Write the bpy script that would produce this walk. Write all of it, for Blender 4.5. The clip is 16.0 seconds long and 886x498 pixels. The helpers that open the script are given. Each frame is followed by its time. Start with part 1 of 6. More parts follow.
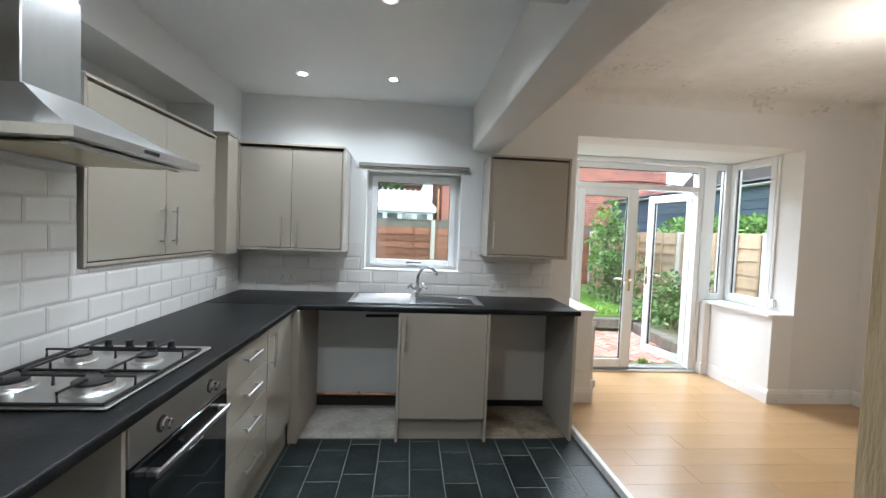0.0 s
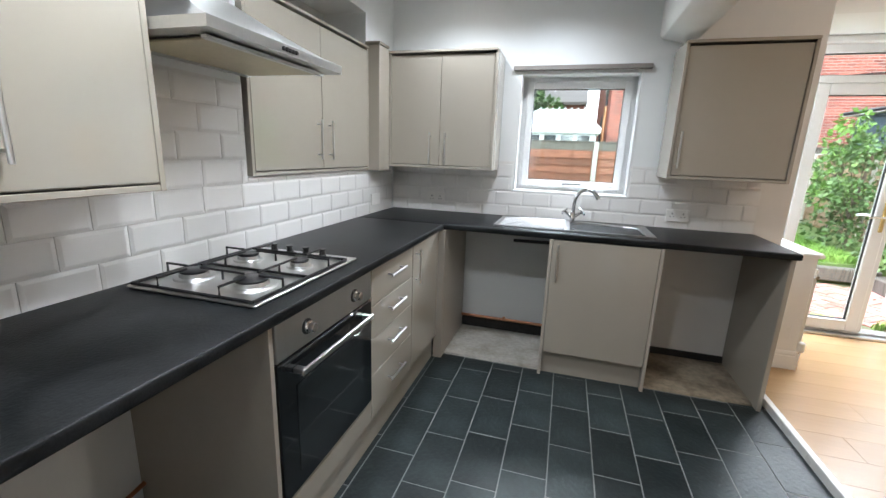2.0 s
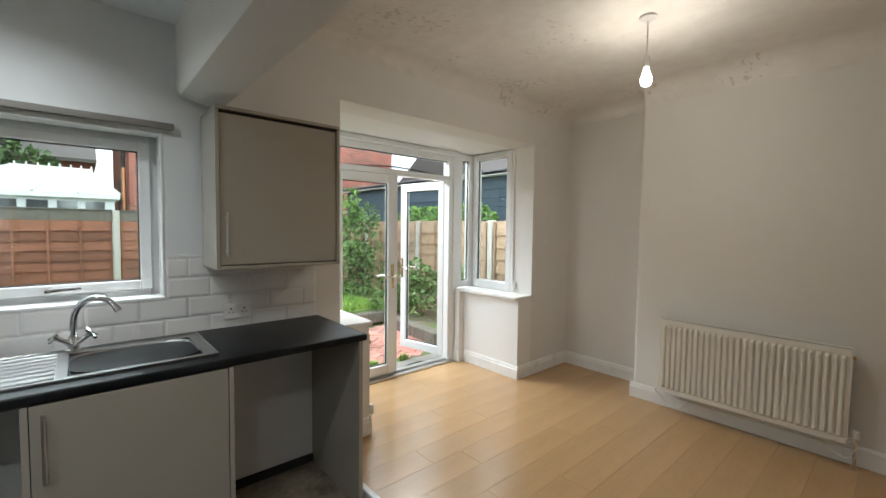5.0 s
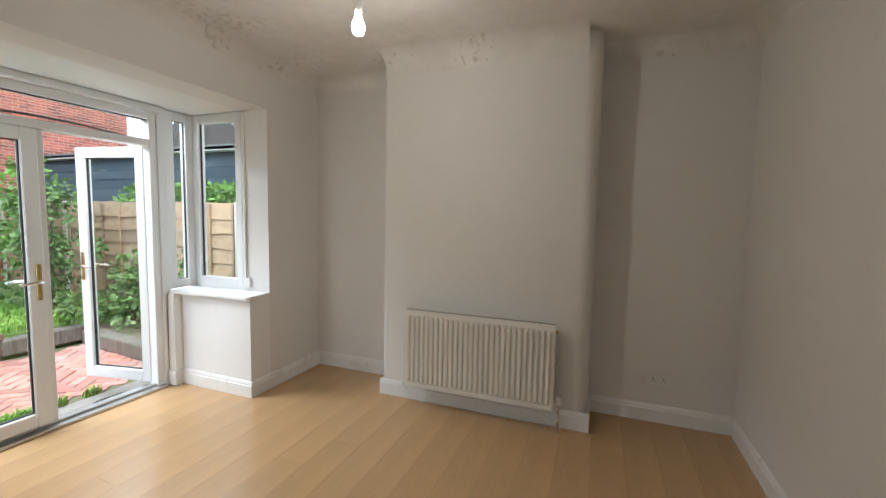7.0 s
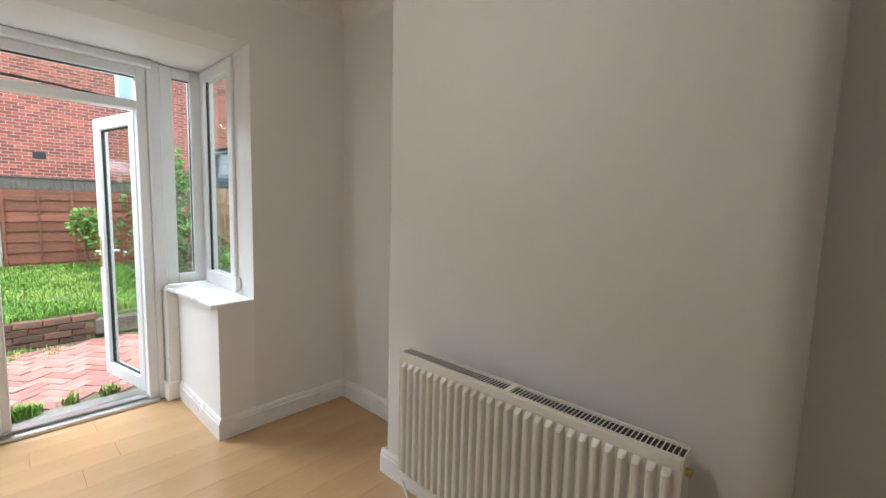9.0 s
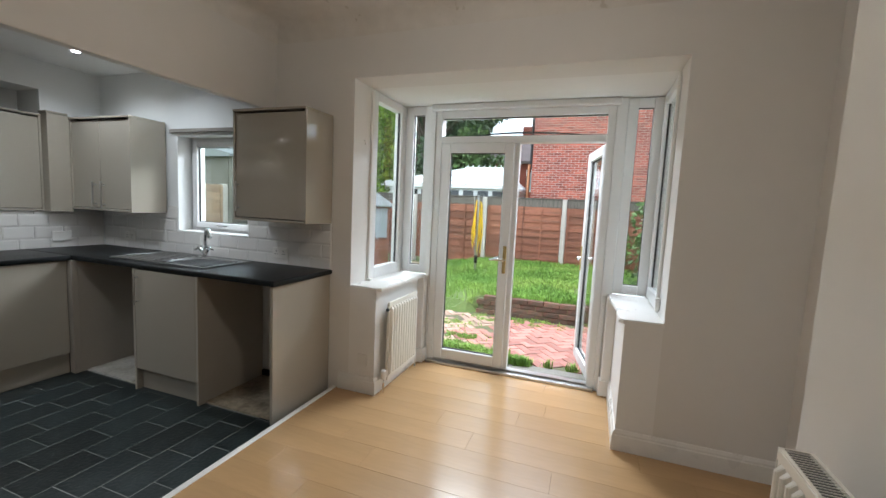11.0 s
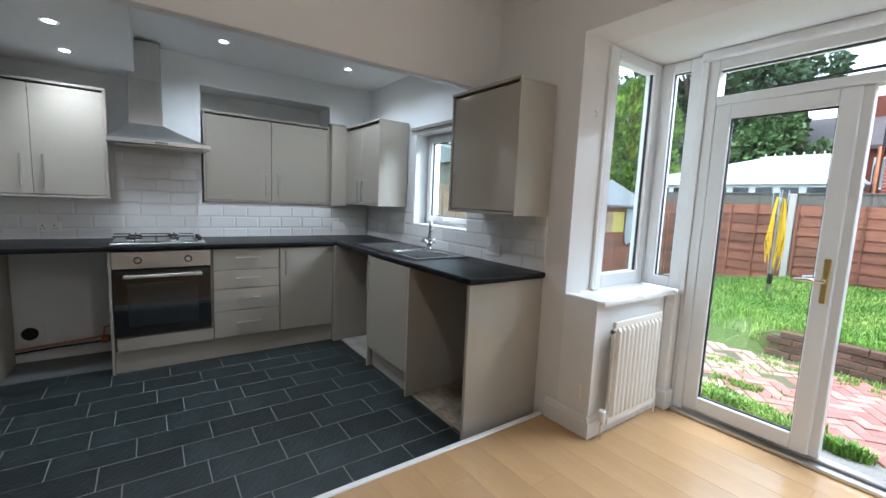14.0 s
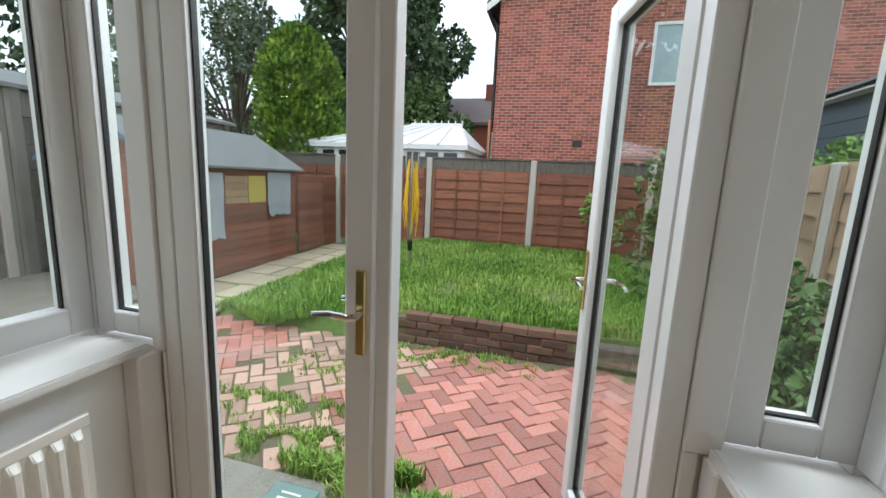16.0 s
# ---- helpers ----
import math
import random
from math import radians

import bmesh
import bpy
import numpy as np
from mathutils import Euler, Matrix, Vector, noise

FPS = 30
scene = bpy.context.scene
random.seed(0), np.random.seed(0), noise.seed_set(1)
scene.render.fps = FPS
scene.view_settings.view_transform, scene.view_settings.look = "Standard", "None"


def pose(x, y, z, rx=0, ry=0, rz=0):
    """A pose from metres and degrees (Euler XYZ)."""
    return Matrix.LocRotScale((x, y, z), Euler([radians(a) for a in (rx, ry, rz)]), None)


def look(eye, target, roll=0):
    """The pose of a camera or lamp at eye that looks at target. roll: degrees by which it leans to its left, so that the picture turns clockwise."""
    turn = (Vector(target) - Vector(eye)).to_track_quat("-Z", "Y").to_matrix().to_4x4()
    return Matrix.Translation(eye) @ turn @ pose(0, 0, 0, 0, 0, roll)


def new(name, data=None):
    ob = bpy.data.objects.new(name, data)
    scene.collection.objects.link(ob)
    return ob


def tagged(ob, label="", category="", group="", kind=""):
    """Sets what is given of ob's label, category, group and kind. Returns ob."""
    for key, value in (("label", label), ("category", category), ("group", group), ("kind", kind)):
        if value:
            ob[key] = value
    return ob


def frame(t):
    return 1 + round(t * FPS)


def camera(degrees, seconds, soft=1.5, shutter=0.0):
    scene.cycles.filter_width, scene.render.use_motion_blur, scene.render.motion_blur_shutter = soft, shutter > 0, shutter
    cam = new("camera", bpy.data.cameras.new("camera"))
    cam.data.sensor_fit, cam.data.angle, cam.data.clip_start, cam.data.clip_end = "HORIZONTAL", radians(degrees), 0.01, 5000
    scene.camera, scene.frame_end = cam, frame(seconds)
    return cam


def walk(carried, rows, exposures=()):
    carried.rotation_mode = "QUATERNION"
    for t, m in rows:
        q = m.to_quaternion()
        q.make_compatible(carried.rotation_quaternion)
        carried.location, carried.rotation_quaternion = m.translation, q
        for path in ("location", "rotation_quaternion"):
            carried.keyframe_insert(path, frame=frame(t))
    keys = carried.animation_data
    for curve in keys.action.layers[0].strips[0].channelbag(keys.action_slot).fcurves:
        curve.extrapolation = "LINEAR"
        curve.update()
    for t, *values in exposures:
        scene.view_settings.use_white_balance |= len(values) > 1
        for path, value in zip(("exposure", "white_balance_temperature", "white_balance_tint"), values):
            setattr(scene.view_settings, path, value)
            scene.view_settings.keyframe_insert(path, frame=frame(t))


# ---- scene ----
cam = camera(94.3, 16.0)
PATH = [
    (0, (1.326, -3.325, 1.396), (1.489, -1.333, 1.312), 2.3),
    (0.5, (1.295, -3.255, 1.394), (1.147, -1.264, 1.273), 2.4),
    (1, (1.335, -3.201, 1.381), (0.956, -1.252, 1.144), 2.3),
    (1.5, (1.346, -3.161, 1.338), (0.848, -1.261, 0.962), 2.3),
    (2, (1.329, -3.068, 1.325), (0.788, -1.198, 0.867), 2.1),
    (2.5, (1.294, -2.87, 1.384), (0.812, -0.977, 0.955), 2.1),
    (3, (1.346, -2.687, 1.415), (1.057, -0.735, 1.087), 2.1),
    (3.5, (1.454, -2.483, 1.421), (1.5, -0.496, 1.204), 1.8),
    (4, (1.481, -2.388, 1.42), (2.003, -0.463, 1.28), 1.5),
    (4.5, (1.451, -2.369, 1.429), (2.419, -0.622, 1.318), 1.2),
    (5, (1.434, -2.417, 1.431), (2.753, -0.917, 1.328), 0.7),
    (5.2, (1.449, -2.447, 1.428), (2.873, -1.046, 1.322), 0.5),
    (7.3, (2.409, -2.475, 1.424), (4.278, -1.782, 1.262), 1.1),
    (7.5, (2.589, -2.505, 1.407), (4.455, -1.805, 1.242), 1.1),
    (7.7, (2.743, -2.507, 1.398), (4.608, -1.804, 1.228), 1.1),
    (8, (3.012, -2.517, 1.394), (4.849, -1.747, 1.207), 1.3),
    (8.2, (3.174, -2.496, 1.365), (4.99, -1.678, 1.179), 1.3),
    (10.3, (4.175, -2.405, 1.348), (4.19, -0.419, 1.108), 2.1),
    (10.5, (4.205, -2.435, 1.367), (4.011, -0.459, 1.13), 2.3),
    (11, (4.293, -2.539, 1.376), (3.62, -0.667, 1.174), 2.7),
    (11.5, (4.31, -2.634, 1.395), (3.255, -0.944, 1.225), 2.9),
    (12, (4.298, -2.684, 1.386), (2.952, -1.212, 1.24), 3.1),
    (12.5, (4.272, -2.71, 1.351), (2.724, -1.452, 1.208), 3.1),
    (13, (4.25, -2.641, 1.321), (2.589, -1.54, 1.152), 3.0),
    (13.5, (4.181, -2.383, 1.283), (2.479, -1.353, 1.078), 2.7),
    (14, (4.165, -1.963, 1.286), (2.553, -0.802, 1.055), 2.5),
    (14.5, (4.207, -1.463, 1.28), (2.896, 0.027, 1.029), 2.3),
    (15, (4.206, -1.034, 1.292), (3.257, 0.703, 1.009), 2.2),
    (15.3, (4.168, -0.762, 1.309), (3.406, 1.06, 0.991), 2.1),
    (15.5, (4.151, -0.588, 1.314), (3.48, 1.27, 0.999), 2.2),
    (16, (4.088, -0.121, 1.316), (3.579, 1.783, 0.978), 2.6),
]
# seconds, stops, white balance
EXPOSURES = [(0.0, 1.5, 6000, 10), (1.0, 1.6, 6000, 12), (1.5, 1.75, 6050, 12), (2.5, 1.9, 6150, 12), (3.5, 1.3, 6250, 10), (4.0, 1.1, 6050, 8), (5.0, 0.95, 6350, 8), (8.0, 1.15, 6000, 10), (10.5, 0.95, 6100, 10), (11.0, 0.9, 6100, 10), (12.0, 0.92, 5950, 10), (13.0, 1.35, 5700, 10), (14.0, 1.2, 5600, 10), (14.5, 0.85, 5750, 10), (15.2, 0.3, 6150, 10), (16.0, 0.07, 6300, 10)]
S = 0.95   # metres to one unit of the plan
walk(cam, [(t, look(eye, target, roll)) for t, eye, target, roll in PATH], EXPOSURES)

# strengths of the sky, the lamp added above the doors, the pendant bulb and one downlight
SKY, DOORS, BULB, DOWN = 0.10, 112, 5.0, 12.5
# hinge of the open leaf and its angle
LEAF2 = (4.567, 0.925, -78.5)

# world and light
world = bpy.data.worlds.new("sky")
scene.world = world
world.use_nodes = True
wn = world.node_tree.nodes
sky = wn.new("ShaderNodeTexSky")
sky.sky_type = "NISHITA"
sky.sun_disc = False
sky.sun_elevation = radians(48)
sky.sun_rotation = radians(200)
sky.air_density = 1.0
sky.dust_density = 5.0
sky.ozone_density = 1.0
cloud_coord = wn.new("ShaderNodeTexCoord")
cloud_noise = wn.new("ShaderNodeTexNoise")
cloud_noise.inputs["Scale"].default_value = 2.2
cloud_noise.inputs["Detail"].default_value = 6
world.node_tree.links.new(cloud_coord.outputs["Generated"], cloud_noise.inputs["Vector"])
cloud_ramp = wn.new("ShaderNodeValToRGB")
cloud_ramp.color_ramp.elements[0].position = 0.3
cloud_ramp.color_ramp.elements[0].color = (11.0, 12.2, 13.6, 1)
cloud_ramp.color_ramp.elements[1].position = 0.7
cloud_ramp.color_ramp.elements[1].color = (16.0, 17.4, 19.2, 1)
world.node_tree.links.new(cloud_noise.outputs["Fac"], cloud_ramp.inputs["Fac"])
cloud_mix = wn.new("ShaderNodeMixRGB")
cloud_mix.inputs["Fac"].default_value = 0.88
world.node_tree.links.new(sky.outputs["Color"], cloud_mix.inputs["Color1"])
world.node_tree.links.new(cloud_ramp.outputs["Color"], cloud_mix.inputs["Color2"])
world.node_tree.links.new(cloud_mix.outputs["Color"], wn["Background"].inputs["Color"])
wn["Background"].inputs["Strength"].default_value = SKY

sun = new("sun", bpy.data.lights.new("sun", "SUN"))
sun.data.energy = 0.85
sun.data.angle = radians(25)
sun.data.color = (1.0, 0.96, 0.9)
sun.matrix_world = look((0, 0, 20), (3, 9, 0))


def bulb_light(name, place, power, col, radius=0.03, spot=0):
    ob = new(name, bpy.data.lights.new(name, "SPOT" if spot else "POINT"))
    ob.data.energy, ob.data.color, ob.data.shadow_soft_size = power, col, radius
    if spot:
        ob.data.spot_size, ob.data.spot_blend = radians(spot), 1.0
    ob.location = place
    return ob


# area lamps added outside, out of view over the openings, to boost the sky's light
def sky_panel(name, place, target, sx, sy, power):
    ob = new(name, bpy.data.lights.new(name, "AREA"))
    ob.data.shape, ob.data.size, ob.data.size_y = "RECTANGLE", sx, sy
    ob.data.energy, ob.data.color = power, (0.92, 0.97, 1.0)
    ob.matrix_world = look(place, target)


sky_panel("daylight_doors", (3.9, 2.2, 3.12), (3.5, 0.0, 1.0), 2.6, 0.7, DOORS)
sky_panel("daylight_window", (1.42, 0.62, 2.35), (1.42, -0.1, 1.2), 0.8, 0.5, DOORS * 0.18)
bulb_light("pendant_glow", (4.02, -1.475, 2.38), BULB, (1.0, 0.88, 0.74), 0.035, 175)
bulb_light("pendant_glow", (4.02, -1.475, 2.40), BULB * 0.62, (1.0, 0.88, 0.74), 0.035)
DOWNLIGHTS = [(0.61, -0.52, 2.53), (1.24, -0.53, 2.53), (0.57, -1.54, 2.53), (1.265, -1.55, 2.53), (0.53, -2.49, 2.25), (1.14, -2.48, 2.25)]
for dx, dy, dz in DOWNLIGHTS:
    bulb_light("downlight_glow", (dx, dy, dz - 0.03), DOWN, (0.93, 0.98, 1.0), 0.025, 150)


# ---------------------------------------------------------------- materials
def mat(name, col, rough=0.5, metal=0.0, vary=(3.0, 0.06), grain=(60.0, 0.05), bump=(80.0, 0.05), coat=0.0, tint=None, random_amount=0.0, spec=0.5, island=0.0, stretch=(1, 1, 1)):
    m = bpy.data.materials.new(name)
    m.use_nodes = True
    nt = m.node_tree
    n, l = nt.nodes, nt.links
    b = n["Principled BSDF"]
    b.inputs["Metallic"].default_value = metal
    b.inputs["Specular IOR Level"].default_value = spec
    b.inputs["Coat Weight"].default_value = coat
    b.inputs["Coat Roughness"].default_value = 0.06
    tc = n.new("ShaderNodeTexCoord")
    mp = n.new("ShaderNodeMapping")
    mp.inputs["Scale"].default_value = stretch
    l.new(tc.outputs["Object"], mp.inputs["Vector"])
    def noise_node(scale, detail):
        t = n.new("ShaderNodeTexNoise")
        t.inputs["Scale"].default_value = scale
        t.inputs["Detail"].default_value = detail
        l.new(mp.outputs["Vector"], t.inputs["Vector"])
        return t.outputs["Fac"]
    big, fine = noise_node(vary[0], 4), noise_node(grain[0], 3)
    def scaled(src, amount):
        a = n.new("ShaderNodeMath")
        a.operation = "MULTIPLY_ADD"
        l.new(src, a.inputs[0])
        a.inputs[1].default_value, a.inputs[2].default_value = 2 * amount, 1 - amount
        return a.outputs[0]
    def times(a, c):
        x = n.new("ShaderNodeMath")
        x.operation = "MULTIPLY"
        l.new(a, x.inputs[0])
        l.new(c, x.inputs[1])
        return x.outputs[0]
    value = times(scaled(big, vary[1]), scaled(fine, grain[1]))
    if random_amount:
        oi = n.new("ShaderNodeObjectInfo")
        value = times(value, scaled(oi.outputs["Random"], random_amount))
    if island:
        ge = n.new("ShaderNodeNewGeometry")
        value = times(value, scaled(ge.outputs["Random Per Island"], island))
    mixc = n.new("ShaderNodeMixRGB")
    mixc.inputs["Color1"].default_value = (*col, 1)
    mixc.inputs["Color2"].default_value = (*(tint or col), 1)
    ramp = n.new("ShaderNodeValToRGB")
    ramp.color_ramp.elements[0].position, ramp.color_ramp.elements[1].position = 0.45, 0.65
    l.new(big, ramp.inputs["Fac"])
    l.new(ramp.outputs["Color"], mixc.inputs["Fac"])
    mul = n.new("ShaderNodeVectorMath")
    mul.operation = "SCALE"
    l.new(mixc.outputs["Color"], mul.inputs[0])
    l.new(value, mul.inputs["Scale"])
    l.new(mul.outputs["Vector"], b.inputs["Base Color"])
    r = n.new("ShaderNodeMath")
    r.operation = "MULTIPLY_ADD"
    l.new(big, r.inputs[0])
    r.inputs[1].default_value, r.inputs[2].default_value = 0.2 * rough, 0.9 * rough
    l.new(r.outputs[0], b.inputs["Roughness"])
    if bump[1]:
        bp = n.new("ShaderNodeBump")
        bp.inputs["Strength"].default_value = bump[1]
        bp.inputs["Distance"].default_value = 0.01
        l.new(noise_node(bump[0], 3), bp.inputs["Height"])
        l.new(bp.outputs["Normal"], b.inputs["Normal"])
    return m


def glass_mat(name, tint=(0.97, 1.0, 0.985)):
    m = bpy.data.materials.new(name)
    m.use_nodes = True
    n, l = m.node_tree.nodes, m.node_tree.links
    out = n["Material Output"]
    n.remove(n["Principled BSDF"])
    tr, gl, lw, mx = n.new("ShaderNodeBsdfTransparent"), n.new("ShaderNodeBsdfGlossy"), n.new("ShaderNodeLayerWeight"), n.new("ShaderNodeMixShader")
    tr.inputs["Color"].default_value = (*tint, 1)
    gl.inputs["Roughness"].default_value = 0.01
    lw.inputs["Blend"].default_value = 0.5
    pw, ad = n.new("ShaderNodeMath"), n.new("ShaderNodeMath")
    pw.operation, ad.operation = "POWER", "MULTIPLY_ADD"
    l.new(lw.outputs["Facing"], pw.inputs[0])
    pw.inputs[1].default_value = 5.0
    l.new(pw.outputs[0], ad.inputs[0])
    ad.inputs[1].default_value, ad.inputs[2].default_value = 0.9, 0.034
    l.new(ad.outputs[0], mx.inputs[0])
    l.new(tr.outputs[0], mx.inputs[1])
    l.new(gl.outputs[0], mx.inputs[2])
    l.new(mx.outputs[0], out.inputs["Surface"])
    return m


def glow_mat(name, col, strength):
    m = bpy.data.materials.new(name)
    m.use_nodes = True
    b = m.node_tree.nodes["Principled BSDF"]
    b.inputs["Base Color"].default_value = (0.9, 0.9, 0.9, 1)
    b.inputs["Emission Color"].default_value = (*col, 1)
    b.inputs["Emission Strength"].default_value = strength
    return m


WALL = mat("wall_paint", (0.74, 0.72, 0.69), 0.6, vary=(1.3, 0.03), grain=(9, 0.02), bump=(35, 0.06))
KWALL = mat("kitchen_wall_paint", (0.75, 0.765, 0.76), 0.6, vary=(1.5, 0.03), grain=(9, 0.02), bump=(35, 0.06))
CEIL = mat("ceiling_paint", (0.74, 0.71, 0.665), 0.7, vary=(1.6, 0.08), grain=(11, 0.09), bump=(14, 0.35), tint=(0.77, 0.745, 0.71))
KCEIL = mat("kitchen_ceiling_paint", (0.78, 0.79, 0.79), 0.45, vary=(1.2, 0.02), grain=(9, 0.02), bump=(25, 0.04))
BAYPAINT = mat("bay_paint", (0.80, 0.79, 0.77), 0.5, vary=(2, 0.02), grain=(15, 0.02), bump=(30, 0.05))
GLOSSW = mat("gloss_white", (0.80, 0.79, 0.765), 0.28, vary=(4, 0.03), grain=(30, 0.02), bump=(20, 0.02))
UPVC = mat("upvc", (0.78, 0.785, 0.78), 0.3, vary=(3, 0.03), grain=(40, 0.02), bump=(25, 0.01))
FARPANE = mat("far_window_pane", (0.34, 0.44, 0.46), 0.1, vary=(1, 0.2), grain=(5, 0.1), bump=(20, 0), coat=0.5)
SEAL = mat("rubber_seal", (0.02, 0.02, 0.02), 0.6)
GLASS = glass_mat("window_glass")
LAMINATE = mat("oak_laminate", (0.45, 0.28, 0.137), 0.22, vary=(1.1, 0.05), grain=(20, 0.09), bump=(40, 0.012), tint=(0.475, 0.296, 0.145), random_amount=0.02, stretch=(0.35, 2.5, 1))
SLATE = mat("slate_tile", (0.018, 0.025, 0.026), 0.36, vary=(5, 0.3), grain=(45, 0.3), spec=0.32, bump=(45, 0.3), tint=(0.024, 0.033, 0.034), random_amount=0.3)
GROUT = mat("grey_grout", (0.20, 0.21, 0.205), 0.8, vary=(6, 0.2), grain=(70, 0.15))
METRO = mat("white_metro_tile", (0.78, 0.77, 0.75), 0.09, vary=(3, 0.02), grain=(20, 0.015), bump=(9, 0.03), random_amount=0.03)
TGROUT = mat("pale_grout", (0.70, 0.69, 0.67), 0.8)
CASHMERE = mat("cashmere_gloss", (0.375, 0.34, 0.285), 0.09, vary=(2, 0.02), grain=(30, 0.015), bump=(6, 0.012), coat=0.4)
CARCASS = mat("cashmere_carcass", (0.40, 0.36, 0.305), 0.4, vary=(3, 0.03), grain=(40, 0.03))
WORKTOP = mat("black_worktop", (0.0065, 0.0075, 0.008), 0.4, spec=0.17, vary=(7, 0.5), grain=(150, 0.6), bump=(150, 0.14), tint=(0.014, 0.015, 0.016))
STEEL = mat("brushed_steel", (0.58, 0.58, 0.57), 0.31, 1.0, vary=(3, 0.05), grain=(90, 0.06), bump=(120, 0.02), stretch=(1, 8, 1))
SINKSTEEL = mat("sink_steel", (0.36, 0.365, 0.365), 0.3, 1.0, vary=(5, 0.12), grain=(70, 0.1), bump=(90, 0.03), stretch=(6, 1, 1))
CHROME = mat("chrome", (0.75, 0.75, 0.76), 0.07, 1.0, vary=(4, 0.02), grain=(40, 0.01), bump=(20, 0))
BLACKGLASS = mat("black_oven_glass", (0.008, 0.009, 0.01), 0.05, vary=(4, 0.1), grain=(40, 0.05), bump=(20, 0), coat=0.5)
OVENWINDOW = mat("dark_oven_window", (0.02, 0.024, 0.026), 0.05, vary=(4, 0.1), grain=(40, 0.05), bump=(20, 0), coat=0.5)
IRON = mat("black_enamel", (0.012, 0.012, 0.013), 0.35, vary=(9, 0.2), grain=(90, 0.2))
BLACKP = mat("black_plastic", (0.015, 0.015, 0.015), 0.35)
RADW = mat("radiator_enamel", (0.80, 0.775, 0.71), 0.32, vary=(3, 0.02), grain=(30, 0.02), bump=(15, 0.01))
WHITEP = mat("white_plastic", (0.78, 0.77, 0.74), 0.35, vary=(9, 0.03), grain=(80, 0.02), bump=(60, 0.01))
BRASS = mat("brass", (0.62, 0.46, 0.2), 0.25, 1.0, vary=(9, 0.1), grain=(60, 0.08), bump=(40, 0.02))
COPPER = mat("copper_pipe", (0.50, 0.24, 0.13), 0.4, 1.0, vary=(9, 0.25), grain=(60, 0.15))
GREASY = mat("greasy_steel", (0.50, 0.44, 0.30), 0.4, 0.8, vary=(5, 0.15), grain=(60, 0.1))
CONCRETE = mat("rough_concrete", (0.47, 0.45, 0.40), 0.85, vary=(4, 0.3), grain=(35, 0.3), bump=(30, 0.8), tint=(0.31, 0.285, 0.235))
DIRTYSLAB = mat("dirty_broken_slab", (0.34, 0.285, 0.205), 0.9, vary=(4, 0.5), grain=(30, 0.45), bump=(25, 1.0), tint=(0.13, 0.10, 0.07))
ROUGHBLACK = mat("rough_black", (0.02, 0.018, 0.016), 0.8, vary=(12, 0.4), grain=(60, 0.3), bump=(40, 0.5))
RAWWOOD = mat("stripped_pine", (0.54, 0.40, 0.23), 0.7, vary=(5, 0.15), grain=(30, 0.12), bump=(40, 0.3), tint=(0.64, 0.53, 0.37), stretch=(3, 3, 0.6))
BRICK = mat("red_brick", (0.34, 0.10, 0.065), 0.85, vary=(0.7, 0.2), grain=(45, 0.25), bump=(70, 0.5), tint=(0.25, 0.075, 0.055), random_amount=0.2, island=0.38)
OLDBRICK = mat("weathered_brick", (0.15, 0.075, 0.05), 0.9, vary=(5, 0.35), grain=(45, 0.3), bump=(50, 0.6), tint=(0.09, 0.065, 0.045), random_amount=0.3)
MORTAR = mat("mortar", (0.52, 0.46, 0.41), 0.9, vary=(8, 0.2), grain=(60, 0.2), bump=(60, 0.4))
PAVER = mat("red_paver", (0.40, 0.165, 0.125), 0.8, vary=(2.2, 0.25), grain=(50, 0.28), bump=(60, 0.5), tint=(0.32, 0.19, 0.165), random_amount=0.3, island=0.2)
PALEPAVER = mat("pale_paver", (0.45, 0.29, 0.225), 0.85, vary=(4, 0.25), grain=(50, 0.28), bump=(60, 0.5), tint=(0.40, 0.24, 0.19), random_amount=0.28)
SOIL = mat("soil_moss", (0.13, 0.11, 0.07), 0.95, vary=(3, 0.3), grain=(40, 0.3), bump=(30, 0.6), tint=(0.10, 0.13, 0.04))
LAWN = mat("lawn", (0.11, 0.17, 0.04), 0.9, vary=(1.2, 0.3), grain=(25, 0.4), bump=(40, 0.8), tint=(0.13, 0.17, 0.055))
GRASS = mat("grass_blades", (0.17, 0.32, 0.045), 0.7, vary=(1.2, 0.35), grain=(20, 0.2), bump=(40, 0), tint=(0.28, 0.40, 0.085), island=0.45)
FENCE = mat("red_stained_fence", (0.27, 0.105, 0.06), 0.8, vary=(2.5, 0.35), grain=(26, 0.4), bump=(40, 0.6), tint=(0.17, 0.075, 0.045), random_amount=0.28, stretch=(0.5, 1, 6))
PALEFENCE = mat("pale_fence_wood", (0.40, 0.275, 0.175), 0.8, vary=(3, 0.3), grain=(30, 0.3), bump=(40, 0.5), tint=(0.29, 0.20, 0.135), random_amount=0.22, stretch=(3, 0.6, 3))
OLDCONCRETE = mat("weathered_concrete", (0.20, 0.185, 0.16), 0.95, vary=(3, 0.3), grain=(40, 0.25), bump=(50, 0.5), tint=(0.14, 0.13, 0.105), random_amount=0.2)
GRAVEL_BOARD = mat("weathered_board", (0.17, 0.15, 0.125), 0.9, vary=(5, 0.5), grain=(30, 0.45), bump=(40, 0.6), tint=(0.09, 0.08, 0.065), random_amount=0.2, stretch=(4, 1, 0.5))
POST = mat("concrete_post", (0.50, 0.46, 0.41), 0.9, vary=(3, 0.12), grain=(60, 0.12), bump=(60, 0.3))
FLAG = mat("paving_flag", (0.50, 0.43, 0.31), 0.9, vary=(2.5, 0.15), grain=(40, 0.15), bump=(50, 0.4), random_amount=0.15)
